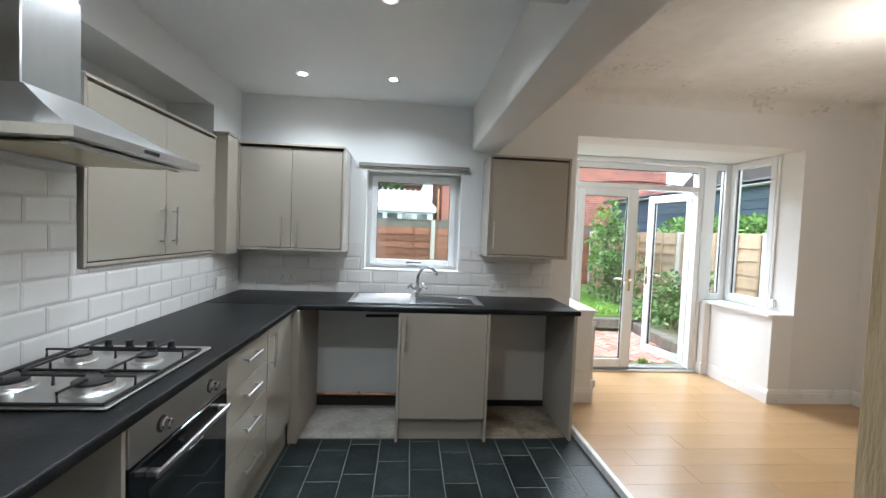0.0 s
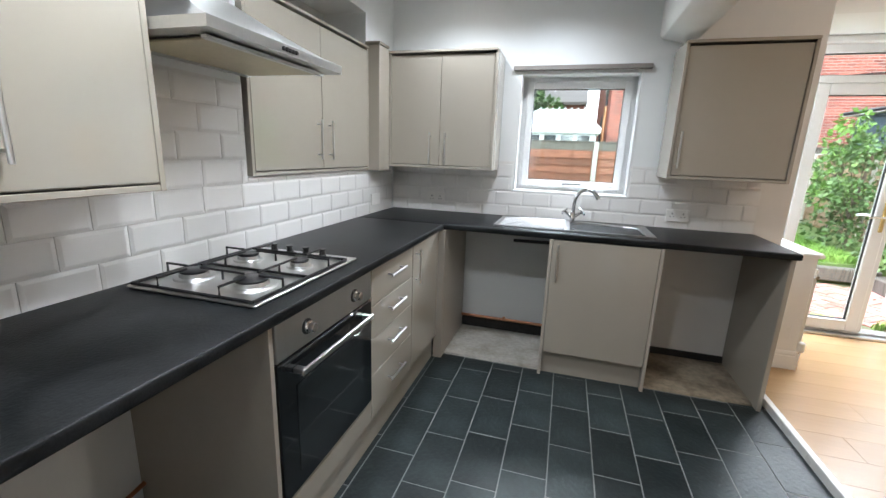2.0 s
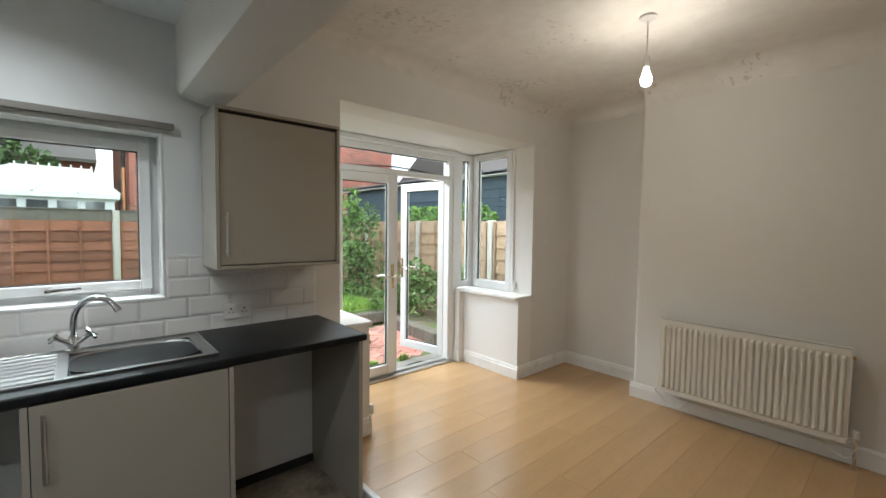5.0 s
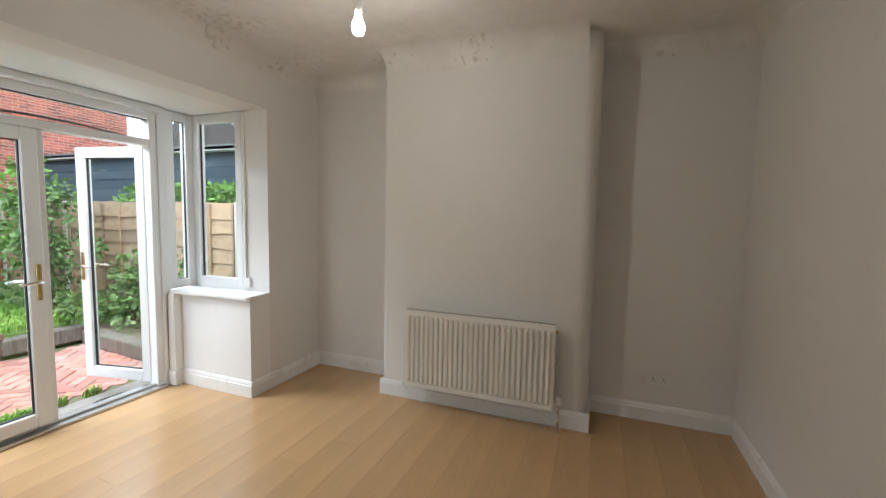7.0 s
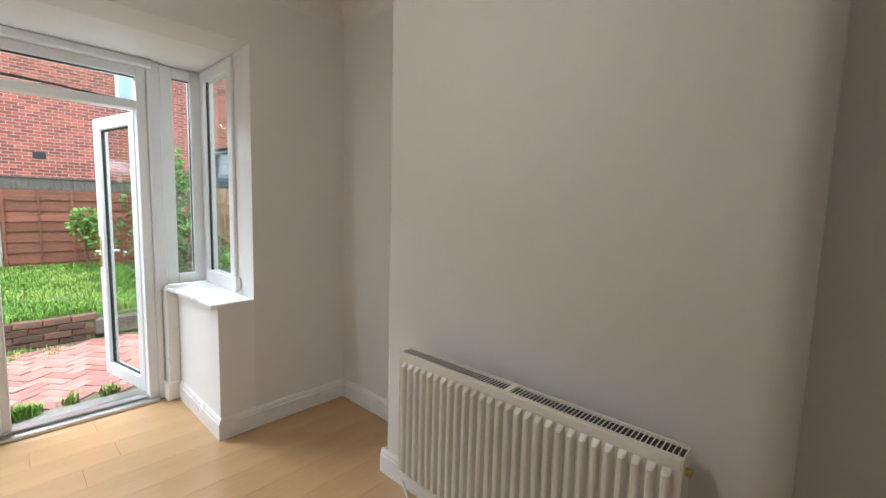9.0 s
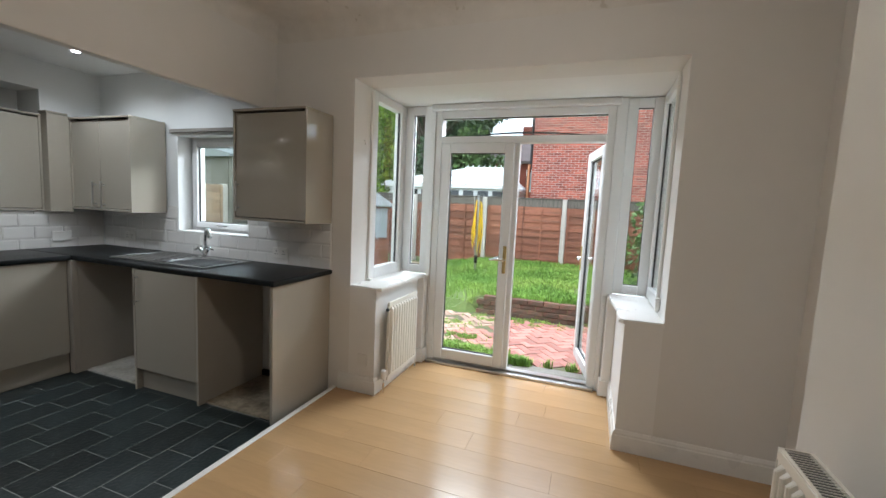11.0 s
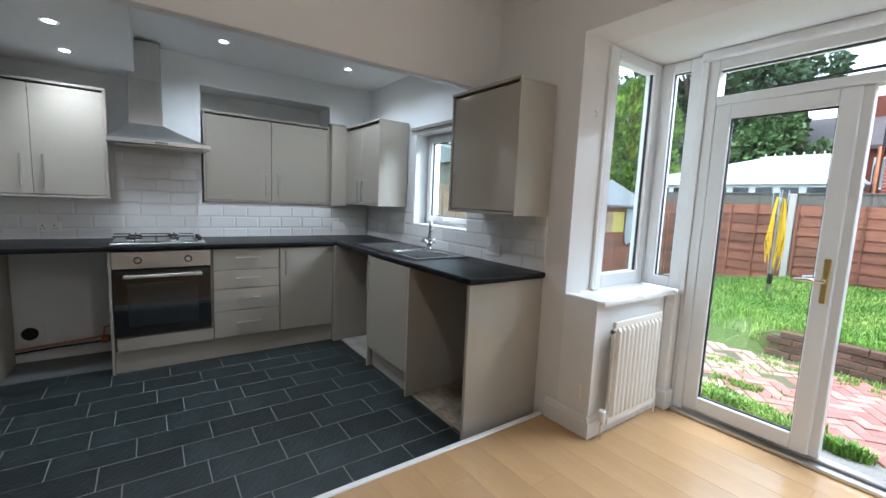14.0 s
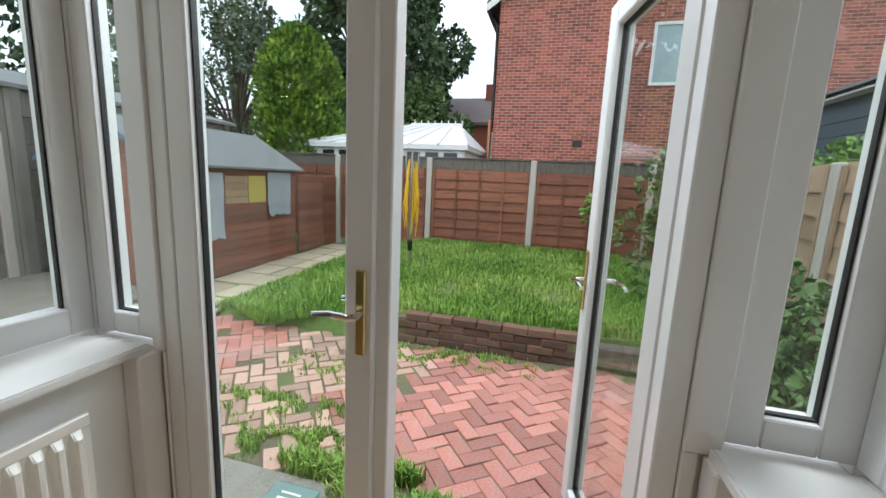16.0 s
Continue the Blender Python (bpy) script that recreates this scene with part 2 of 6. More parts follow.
FELT = mat("roofing_felt", (0.21, 0.22, 0.22), 0.85, vary=(2, 0.15), grain=(60, 0.15), bump=(60, 0.3))
SHEDWOOD = mat("shed_cladding", (0.28, 0.115, 0.072), 0.8, vary=(3, 0.4), grain=(22, 0.4), bump=(30, 0.5), tint=(0.19, 0.10, 0.075), random_amount=0.25, stretch=(1, 0.5, 5))
SHEET = mat("grey_sheet", (0.42, 0.46, 0.50), 0.7, vary=(3, 0.15), grain=(30, 0.1), bump=(12, 0.5))
YELLOW = mat("yellow_line", (0.85, 0.55, 0.02), 0.5)
SLATEBLUE = mat("slate_blue_boards", (0.075, 0.11, 0.145), 0.7, vary=(2, 0.1), grain=(30, 0.1), bump=(30, 0.2), random_amount=0.1)
ROOFTILE = mat("roof_tile", (0.14, 0.115, 0.11), 0.85, vary=(2, 0.2), grain=(30, 0.15), bump=(30, 0.4), random_amount=0.15, island=0.2)
LEAF_DARK = mat("dark_leaves", (0.045, 0.085, 0.03), 0.6, vary=(0.8, 0.3), grain=(6, 0.3), bump=(30, 0), tint=(0.06, 0.11, 0.035), island=0.4)
LEAF_CONIFER = mat("conifer_leaves", (0.12, 0.22, 0.022), 0.6, vary=(2.2, 0.5), grain=(9, 0.4), bump=(30, 0), tint=(0.22, 0.33, 0.035), island=0.6)
LEAF_MID = mat("shrub_leaves", (0.09, 0.17, 0.045), 0.55, vary=(2, 0.3), grain=(6, 0.3), bump=(30, 0), tint=(0.16, 0.24, 0.09), island=0.4)
LEAF_LIGHT = mat("young_leaves", (0.17, 0.31, 0.06), 0.55, vary=(2, 0.2), grain=(6, 0.2), bump=(30, 0), island=0.3)
LEAF_AIRY = mat("grey_green_leaves", (0.10, 0.14, 0.075), 0.6, vary=(0.8, 0.3), grain=(6, 0.3), bump=(30, 0), tint=(0.14, 0.17, 0.10), island=0.4)
BARK = mat("bark", (0.12, 0.09, 0.065), 0.9, vary=(6, 0.2), grain=(40, 0.2), bump=(30, 0.6))
WHITEROOF = mat("translucent_white_roof", (0.78, 0.79, 0.80), 0.35, vary=(2, 0.04), grain=(30, 0.03), bump=(20, 0.02))
# flaking paint on the dining ceiling
cn_, cl_ = CEIL.node_tree.nodes, CEIL.node_tree.links
flake_where, flake_what, flake_mul, flake_ramp, flake_mix = cn_.new("ShaderNodeTexNoise"), cn_.new("ShaderNodeTexNoise"), cn_.new("ShaderNodeMath"), cn_.new("ShaderNodeValToRGB"), cn_.new("ShaderNodeMixRGB")
flake_where.inputs["Scale"].default_value, flake_what.inputs["Scale"].default_value = 1.3, 24
flake_what.inputs["Detail"].default_value = 6
flake_coord = cn_.new("ShaderNodeTexCoord")
for q in (flake_where, flake_what):
    cl_.new(flake_coord.outputs["Object"], q.inputs["Vector"])
flake_mul.operation = "MULTIPLY"
cl_.new(flake_where.outputs["Fac"], flake_mul.inputs[0])
cl_.new(flake_what.outputs["Fac"], flake_mul.inputs[1])
flake_ramp.color_ramp.elements[0].position, flake_ramp.color_ramp.elements[1].position = 0.385, 0.43
cl_.new(flake_mul.outputs[0], flake_ramp.inputs["Fac"])
cl_.new(flake_ramp.outputs["Color"], flake_mix.inputs["Fac"])
shader = cn_["Principled BSDF"]
cl_.new(shader.inputs["Base Color"].links[0].from_socket, flake_mix.inputs["Color1"])
flake_mix.inputs["Color2"].default_value = (0.60, 0.56, 0.50, 1)
cl_.new(flake_mix.outputs["Color"], shader.inputs["Base Color"])
BULBGLOW = glow_mat("bulb_glow", (1.0, 0.95, 0.85), 25)
SPOTGLOW = glow_mat("spot_glow", (1.0, 0.98, 0.95), 14)


# ---------------------------------------------------------------- builders
def add_box(bm, x0, x1, y0, y1, z0, z1, bevel=0.0, seg=1):
    vs = [bm.verts.new((x, y, z)) for z in (z0, z1) for y in (y0, y1) for x in (x0, x1)]
    fs = [bm.faces.new([vs[i] for i in q]) for q in ((0, 2, 3, 1), (4, 5, 7, 6), (0, 1, 5, 4), (2, 6, 7, 3), (0, 4, 6, 2), (1, 3, 7, 5))]
    if bevel:
        es = list({e for f in fs for e in f.edges})
        bmesh.ops.bevel(bm, geom=es, offset=bevel, segments=seg, affect="EDGES", profile=0.5)
    return bm


def boxes(*bounds, bevel=0.0, seg=1):
    bm = bmesh.new()
    for b in bounds:
        add_box(bm, *b, bevel=bevel, seg=seg)
    return bm


def add_prism(bm, outline, axis, a, b):
    """Extrudes a 2D outline along axis from a to b; outline holds the two other coordinates in axis order."""
    def at(p, v):
        return {"x": (v, p[0], p[1]), "y": (p[0], v, p[1]), "z": (p[0], p[1], v)}[axis]
    lo, hi = [bm.verts.new(at(p, a)) for p in outline], [bm.verts.new(at(p, b)) for p in outline]
    k = len(outline)
    bm.faces.new(lo)
    bm.faces.new(hi[::-1])
    for i in range(k):
        bm.faces.new((lo[i], hi[i], hi[(i + 1) % k], lo[(i + 1) % k]))
    bmesh.ops.recalc_face_normals(bm, faces=bm.faces[:])
    return bm


def prism(outline, axis, a, b):
    return add_prism(bmesh.new(), outline, axis, a, b)


def add_tube(bm, pts, r, n=8, caps=True):
    pts = [Vector(p) for p in pts]
    radii = r if isinstance(r, (list, tuple)) else [r] * len(pts)
    rings = []
    up = Vector((0.13, 0.31, 0.94))
    for i, p in enumerate(pts):
        d = (pts[min(i + 1, len(pts) - 1)] - pts[max(i - 1, 0)]).normalized()
        u = d.cross(up)
        if u.length < 0.05:
            u = d.cross(Vector((1, 0, 0)))
        u.normalize()
        v = d.cross(u)
        rings.append([bm.verts.new(p + radii[i] * (math.cos(2 * math.pi * k / n) * u + math.sin(2 * math.pi * k / n) * v)) for k in range(n)])
    for a, b in zip(rings, rings[1:]):
        for k in range(n):
            bm.faces.new((a[k], a[(k + 1) % n], b[(k + 1) % n], b[k]))
    if caps:
        bm.faces.new(rings[0][::-1])
        bm.faces.new(rings[-1])
    bmesh.ops.recalc_face_normals(bm, faces=bm.faces[:])
    return bm


def tube(pts, r, n=8):
    return add_tube(bmesh.new(), pts, r, n)


def lathe(profile, place, n=20, axis="z"):
    """Turns (radius, height) pairs round an axis through place."""
    bm = bmesh.new()
    rings = []
    for r, h in profile:
        ring = []
        for k in range(n):
            a = 2 * math.pi * k / n
            c, s = r * math.cos(a), r * math.sin(a)
            ring.append(bm.verts.new(Vector(place) + Vector({"z": (c, s, h), "x": (h, c, s), "y": (c, h, s)}[axis])))
        rings.append(ring)
    for a, b in zip(rings, rings[1:]):
        for k in range(n):
            bm.faces.new((a[k], a[(k + 1) % n], b[(k + 1) % n], b[k]))
    bm.faces.new(rings[0][::-1])
    bm.faces.new(rings[-1])
    bmesh.ops.recalc_face_normals(bm, faces=bm.faces[:])
    return bm


def mesh_of(name, bm, material, smooth=False):
    me = bpy.data.meshes.new(name)
    bm.to_mesh(me)
    bm.free()
    me.materials.append(material)
    if smooth:
        me.shade_smooth()
        me.set_sharp_from_angle(angle=radians(35))
    return me


def part(name, bm, material, parent, label="", smooth=False):
    ob = new(name, mesh_of(name, bm, material, smooth))
    ob.parent = parent
    ob.matrix_parent_inverse = Matrix.Translation(-ROOTS.get(parent.name, Vector()))
    if label:
        ob["label"] = label
    return ob


ROOTS = {}


def thing(name, label, category, place=(0, 0, 0), group=""):
    ob = new(name)
    ob.empty_display_size = 0.1
    ob.location = place
    ROOTS[ob.name] = Vector(place)
    return tagged(ob, label, category, group)


def solid(name, bm, material, label, category, group="", smooth=False):
    return tagged(new(name, mesh_of(name, bm, material, smooth)), label, category, group)


def structure(name, bm, material, label="", category="", smooth=False):
    return tagged(new(name, mesh_of(name, bm, material, smooth)), label, category, kind="structure")


def piece(name, me, m, parent):
    ob = new(name, me)
    ob.parent = parent
    ob.matrix_parent_inverse = Matrix.Translation(-ROOTS.get(parent.name, Vector()))
    ob.matrix_basis = m
    return ob


def soup(name, verts, faces, material):
    me = bpy.data.meshes.new(name)
    me.from_pydata(verts, [], faces)
    me.materials.append(material)
    return me


# ---------------------------------------------------------------- the building
H = 2.75     # dining ceiling
HK = 2.53    # kitchen ceiling
T = 0.28
# rear wall with the kitchen window and the bay opening
structure("wall_rear_kitchen", boxes((-0.45, 1.01, 0, T, -0.1, 2.95), (1.01, 1.83, 0, T, -0.1, 1.12), (1.01, 1.83, 0, T, 1.975, 2.95), (1.83, 2.03, 0, T, -0.1, 2.95)), KWALL, "pale grey-white painted plaster kitchen wall", "wall")
structure("wall_rear_left", boxes((2.03, 2.82, 0, T, -0.1, 2.95)), WALL, "off-white painted plaster wall beside the bay", "wall")
structure("wall_rear_over_bay", boxes((2.82, 4.96, 0, T, 2.35, 2.95)), WALL, "off-white painted plaster wall over the bay", "wall")
structure("wall_rear_right", boxes((4.96, 6.0, 0, T, -0.1, 2.95)), WALL, "off-white painted plaster wall beside the bay", "wall")
structure("wall_bay_left", boxes((2.70, 3.045, T, 1.0, -0.1, 0.80), (2.82, 3.045, 0, T, -0.1, 0.80), (3.045, 3.125, 0.86, 1.0, -0.1, 0.80)), BAYPAINT, "white painted low bay wall under the sill", "wall")
structure("wall_bay_right", boxes((4.75, 5.08, T, 1.0, -0.1, 0.80), (4.75, 4.96, 0, T, -0.1, 0.80), (4.665, 4.75, 0.86, 1.0, -0.1, 0.80)), BAYPAINT, "white painted low bay wall under the sill", "wall")
structure("ceiling_bay", boxes((2.68, 5.1, T, 1.02, 2.35, 2.55)), BAYPAINT, "white gloss bay soffit", "ceiling")
# kitchen outer wall with the cupboard recess
structure("wall_kitchen_side", boxes((-0.45, 0, -3.5, -1.658, -0.1, 2.95), (-0.45, 0, -0.466, 0, -0.1, 2.95), (-0.45, 0, -1.658, -0.466, -0.1, 1.25), (-0.45, 0, -1.658, -0.466, 2.29, 2.95), (-0.45, -0.32, -1.658, -0.466, 1.25, 2.29)), KWALL, "pale painted plaster wall with a cupboard recess", "wall")
# front walls and the doorway
DOOR_L, DOOR_R = 0.985, 1.865
structure("wall_front_kitchen", boxes((0, DOOR_L, -3.30, -3.15, -0.1, 2.95), (DOOR_R, 2.12, -3.30, -3.15, -0.1, 2.95), (DOOR_L, DOOR_R, -3.30, -3.15, 2.05, 2.95)), KWALL, "white painted plaster wall with a doorway", "wall")
structure("wall_front_dining", boxes((2.02, 6.0, -3.69, -3.53, -0.1, 2.95), (2.02, 2.12, -3.53, -3.30, -0.1, 2.95)), WALL, "off-white painted plaster wall", "wall")
structure("wall_hall", boxes((0.2, 3.1, -5.2, -5.05, -0.1, 2.95), (0.2, 0.3, -5.05, -3.5, -0.1, 2.95), (3.0, 3.1, -5.05, -3.69, -0.1, 2.95), (0.0, DOOR_L, -3.5, -3.30, -0.1, 2.95), (DOOR_R, 2.02, -3.5, -3.30, -0.1, 2.95), (DOOR_L, DOOR_R, -3.5, -3.30, 2.05, 2.95)), KWALL, "white painted hall wall", "wall")
# dining side wall with the chimney breast
structure("wall_dining_side", boxes((5.61, 6.0, -3.53, 0, -0.1, 2.95)), WALL, "off-white painted plaster alcove wall", "wall")
bm = boxes((5.25, 5.61, -2.56, -0.93, -0.1, 2.95))
for edge_y, round_r in ((-2.56, 0.10), (-0.93, 0.035)):
    bmesh.ops.bevel(bm, geom=[e for e in bm.edges if abs(e.verts[0].co.z - e.verts[1].co.z) > 1 and e.verts[0].co.x < 5.255 and abs(e.verts[0].co.y - edge_y) < 0.005], offset=round_r, segments=16, profile=0.5, affect="EDGES")
structure("wall_chimney_breast", bm, WALL, "off-white plastered chimney breast with rounded corners", "wall")
# beam between the rooms
bm = prism([(1.895, 3.0), (1.895, 2.2), (1.91, 2.175), (1.935, 2.165), (2.08, 2.135), (2.097, 2.137), (2.105, 2.15), (2.105, 3.0)], "y", -3.30, 0)
structure("beam", bm, WALL, "painted plaster beam between kitchen and dining area", "beam", True)
# ceilings
structure("ceiling_kitchen", boxes((0, 1.895, -2.12, 0, HK, 2.95), (0, 1.895, -3.15, -2.12, 2.25, 2.95)), KCEIL, "white painted kitchen ceiling with a dropped section", "ceiling")
structure("ceiling_dining", boxes((2.115, 5.61, -3.53, 0, H, 2.95)), CEIL, "yellowed cream textured ceiling", "ceiling")
structure("ceiling_hall", boxes((0.2, 3.1, -5.2, -3.3, 2.4, 2.95)), KCEIL, "white hall ceiling", "ceiling")
# unseen slab, added over all ceilings to close the rooms from above
structure("roof_slab", boxes((-0.6, 6.1, -5.3, 0.4, 2.96, 3.1)), FELT, "unseen slab closing the rooms from above", "roof")


def cove(a, b, inward, name="coving", r=0.11):
    """A hollow plaster coving from a to b; inward is the way into the room."""
    a, b, d = Vector(a), Vector(b), Vector(inward)
    prof = [(0, 0), (0, -r)] + [(r - r * math.cos(t), -r + r * math.sin(t)) for t in [math.pi / 2 * k / 6 for k in range(1, 6)]] + [(r, 0)]
    bm = bmesh.new()
    ends = []
    for p in (a, b):
        ends.append([bm.verts.new(p + d * u + Vector((0, 0, v))) for u, v in prof])
    k = len(prof)
    for i in range(k):
        bm.faces.new((ends[0][i], ends[1][i], ends[1][(i + 1) % k], ends[0][(i + 1) % k]))
    bm.faces.new(ends[0])
    bm.faces.new(ends[1][::-1])
    bmesh.ops.recalc_face_normals(bm, faces=bm.faces[:])
    return structure(name, bm, CEIL, "plain hollow plaster coving", "trim", True)


cove((2.115, 0, H), (5.61, 0, H), (0, -1, 0))
cove((2.115, -3.53, H), (2.115, 0, H), (1, 0, 0))
cove((5.61, 0, H), (5.61, -0.93, H), (-1, 0, 0))
cove((5.25, -0.955, H), (5.25, -2.47, H), (-1, 0, 0), r=0.16)
cove((5.61, -2.56, H), (5.61, -3.53, H), (-1, 0, 0))
cove((2.115, -3.53, H), (5.61, -3.53, H), (0, 1, 0))

# floors: planks and slate tiles are laid at the end of the file
FLOOR_D = structure("floor_dining", boxes((2.70, 6.0, -3.69, 0.98, -0.1, -0.012)), GROUT, "oak-effect laminate floor", "floor")
FLOOR_K = structure("floor_kitchen", boxes((-0.1, 2.70, -5.2, 0.0, -0.12, -0.0425)), GROUT, "dark slate-effect tiled kitchen floor with pale grout", "floor")
structure("floor_strip", boxes((2.685, 2.72, -3.3, 0.0, -0.05, 0.006), bevel=0.004), GLOSSW, "white threshold strip between tiles and laminate", "trim")


def skirting(a, b, inward, h=0.13, t=0.018, name="baseboard"):
    a, b, d = Vector(a), Vector(b), Vector(inward)
    prof = [(0, 0), (t, 0), (t, h - 0.035), (t * 0.75, h - 0.03), (t * 0.75, h - 0.018), (t * 0.35, h), (0, h)]
    bm = bmesh.new()
    ends = [[bm.verts.new(p + d * u + Vector((0, 0, v))) for u, v in prof] for p in (a, b)]
    k = len(prof)
    for i in range(k):
        bm.faces.new((ends[0][i], ends[1][i], ends[1][(i + 1) % k], ends[0][(i + 1) % k]))
    bm.faces.new(ends[0])
    bm.faces.new(ends[1][::-1])
    bmesh.ops.recalc_face_normals(bm, faces=bm.faces[:])
    return structure(name, bm, GLOSSW, "white gloss painted moulded skirting board", "baseboard")


skirting((2.735, 0, 0), (3.045, 0, 0), (0, -1, 0))
skirting((3.045, -0.018, 0), (3.045, 0.755, 0), (1, 0, 0))
skirting((4.75, 0, 0), (5.61, 0, 0), (0, -1, 0))
skirting((4.75, -0.018, 0), (4.75, 0.755, 0), (-1, 0, 0))
skirting((5.61, -0.018, 0), (5.61, -0.912, 0), (-1, 0, 0))
skirting((5.25, -0.912, 0), (5.25, -2.578, 0), (-1, 0, 0))
skirting((5.25, -0.93, 0), (5.592, -0.93, 0), (0, 1, 0))
skirting((5.25, -2.56, 0), (5.592, -2.56, 0), (0, -1, 0))
skirting((5.61, -2.578, 0), (5.61, -3.512, 0), (-1, 0, 0))
skirting((2.138, -3.53, 0), (5.61, -3.53, 0), (0, 1, 0))
skirting((0.66, -3.15, -0.04), (DOOR_L - 0.062, -3.15, -0.04), (0, 1, 0), 0.17)
skirting((DOOR_R + 0.078, -3.15, -0.04), (2.12, -3.15, -0.04), (0, 1, 0), 0.17)
skirting((2.12, -3.132, -0.04), (2.12, -3.53, -0.04), (1, 0, 0), 0.17)
# stripped door lining
part_lining = structure("door_1", boxes((DOOR_L - 0.005, DOOR_L + 0.028, -3.305, -3.14, -0.04, 2.05), (DOOR_R - 0.028, DOOR_R + 0.005, -3.305, -3.14, -0.04, 2.05), (DOOR_L + 0.028, DOOR_R - 0.028, -3.305, -3.14, 2.018, 2.052), (DOOR_L + 0.028, DOOR_L + 0.042, -3.26, -3.22, -0.04, 2.018), (DOOR_R - 0.042, DOOR_R - 0.028, -3.26, -3.22, -0.04, 2.018), bevel=0.003), RAWWOOD, "stripped bare wood door lining with old paint, no door", "door")
for zz in (0.22, 1.72):
    part("hinge", boxes((DOOR_L + 0.026, DOOR_L + 0.033, -3.30, -3.262, zz, zz + 0.1), bevel=0.001), IRON, part_lining, "old black hinge")
structure("trim_doorway", boxes((DOOR_R + 0.006, DOOR_R + 0.075, -3.149, -3.128, -0.04, 2.10), (DOOR_L - 0.02, DOOR_R + 0.075, -3.149, -3.128, 2.055, 2.10), (DOOR_L - 0.06, DOOR_L - 0.006, -3.149, -3.130, -0.04, 2.054), bevel=0.003), GLOSSW, "white painted door surround", "trim")
# sills
for nm, out in (("window_sill_left", [(2.815, 0.0), (3.05, -0.012), (3.085, 0.01), (3.09, 0.3), (3.095, 0.83), (2.815, 0.83)]), ("window_sill_right", [(4.965, 0.0), (4.74, -0.012), (4.715, 0.01), (4.715, 0.35), (4.69, 0.62), (4.68, 0.83), (4.965, 0.83)])):
    bm = prism(out, "z", 0.80, 0.826)
    bmesh.ops.bevel(bm, geom=[e for e in bm.edges if e.verts[0].co.z > 0.82 and e.verts[1].co.z > 0.82], offset=0.006, segments=2, affect="EDGES")
    structure(nm, bm, GLOSSW, "white gloss painted window sill board", "window sill")
structure("trim_pipe_boxing", boxes((3.046, 3.112, 0.77, 0.855, 0, 0.80), bevel=0.006), GLOSSW, "white boxed upright beside the doors", "trim")
structure("trim_pipe_boxing", boxes((4.675, 4.749, 0.77, 0.855, 0, 0.80), bevel=0.006), GLOSSW, "white boxed upright beside the doors", "trim")
for x0, x1 in ((3.046, 3.13), (4.66, 4.749)):
    structure("baseboard_block", boxes((x0, x1, 0.755, 0.856, 0, 0.13), bevel=0.005), GLOSSW, "white plinth block at the foot of the upright", "baseboard")


# ---------------------------------------------------------------- windows and doors
def glazed(name, x0, x1, z0, z1, root, y=0.0, d=0.07, w=0.055, frame="window_frame", seal=True):
    """A frame in the xz plane with a pane set into it, as parts of root."""
    bm = boxes((x0, x0 + w, y, y + d, z0, z1), (x1 - w, x1, y, y + d, z0, z1), (x0 + w, x1 - w, y, y + d, z0, z0 + w), (x0 + w, x1 - w, y, y + d, z1 - w, z1), bevel=0.004)
    f = part(frame, bm, UPVC, root)
    s = 0.005
    a, b, c, e = x0 + w, x1 - w, z0 + w, z1 - w
    if seal:
        part("seal", boxes((a, a + s, y + 0.021, y + 0.037, c, e), (b - s, b, y + 0.021, y + 0.037, c, e), (a + s, b - s, y + 0.021, y + 0.037, c, c + s), (a + s, b - s, y + 0.021, y + 0.037, e - s, e)), SEAL, f, "black glazing gasket")
    g = part("pane", boxes((a + 0.002, b - 0.002, y + 0.026, y + 0.032, c + 0.002, e - 0.002)), GLASS, f)
    g.visible_shadow = False
    return f


def lever(root, x, y, z, side, sgn=-1, col=CHROME):
    """A lever handle on a brass back plate; side is the way the lever points, sgn the face it stands on."""
    p = part("handle_plate", boxes((x - 0.015, x + 0.015, min(y, y + sgn * 0.01), max(y, y + sgn * 0.01), z - 0.12, z + 0.12), bevel=0.004), BRASS, root, "tarnished brass door plate")
    bm = tube([(x, y + sgn * 0.008, z), (x, y + sgn * 0.04, z), (x + side * 0.02, y + sgn * 0.05, z), (x + side * 0.07, y + sgn * 0.05, z + 0.003), (x + side * 0.12, y + sgn * 0.048, z - 0.004)], [0.011, 0.01, 0.01, 0.009, 0.008], 10)
    part("lever_handle", bm, col, p, "polished lever handle", True)


# kitchen window
win = structure("window_1", boxes((1.012, 1.828, 0.10, 0.116, 1.122, 1.135), bevel=0.002), UPVC, "white upvc casement window over the sink", "window")
f = glazed("window", 1.014, 1.826, 1.124, 1.971, win, 0.14, 0.07, 0.045)
glazed("casement", 1.052, 1.788, 1.162, 1.933, f, 0.118, 0.06, 0.05, "casement")
part("window_handle", tube([(1.38, 0.118, 1.185), (1.38, 0.095, 1.185), (1.40, 0.088, 1.187), (1.50, 0.088, 1.192)], [0.012, 0.01, 0.009, 0.006], 8), CHROME, win, "white and chrome window handle", True)
# white lining, added so that the dim reveal looks brightly lit
structure("window_reveal_lining", boxes((1.0105, 1.022, -0.004, 0.117, 1.136, 1.974), (1.818, 1.8295, -0.004, 0.117, 1.136, 1.974), (1.022, 1.818, -0.004, 0.117, 1.962, 1.9745), bevel=0.002), UPVC, "white plastic lining added to brighten the window reveal", "window trim")
structure("window_reveal_sill", boxes((1.012, 1.828, -0.012, 0.10, 1.118, 1.134), bevel=0.003), UPVC, "white plastic window board", "window sill")
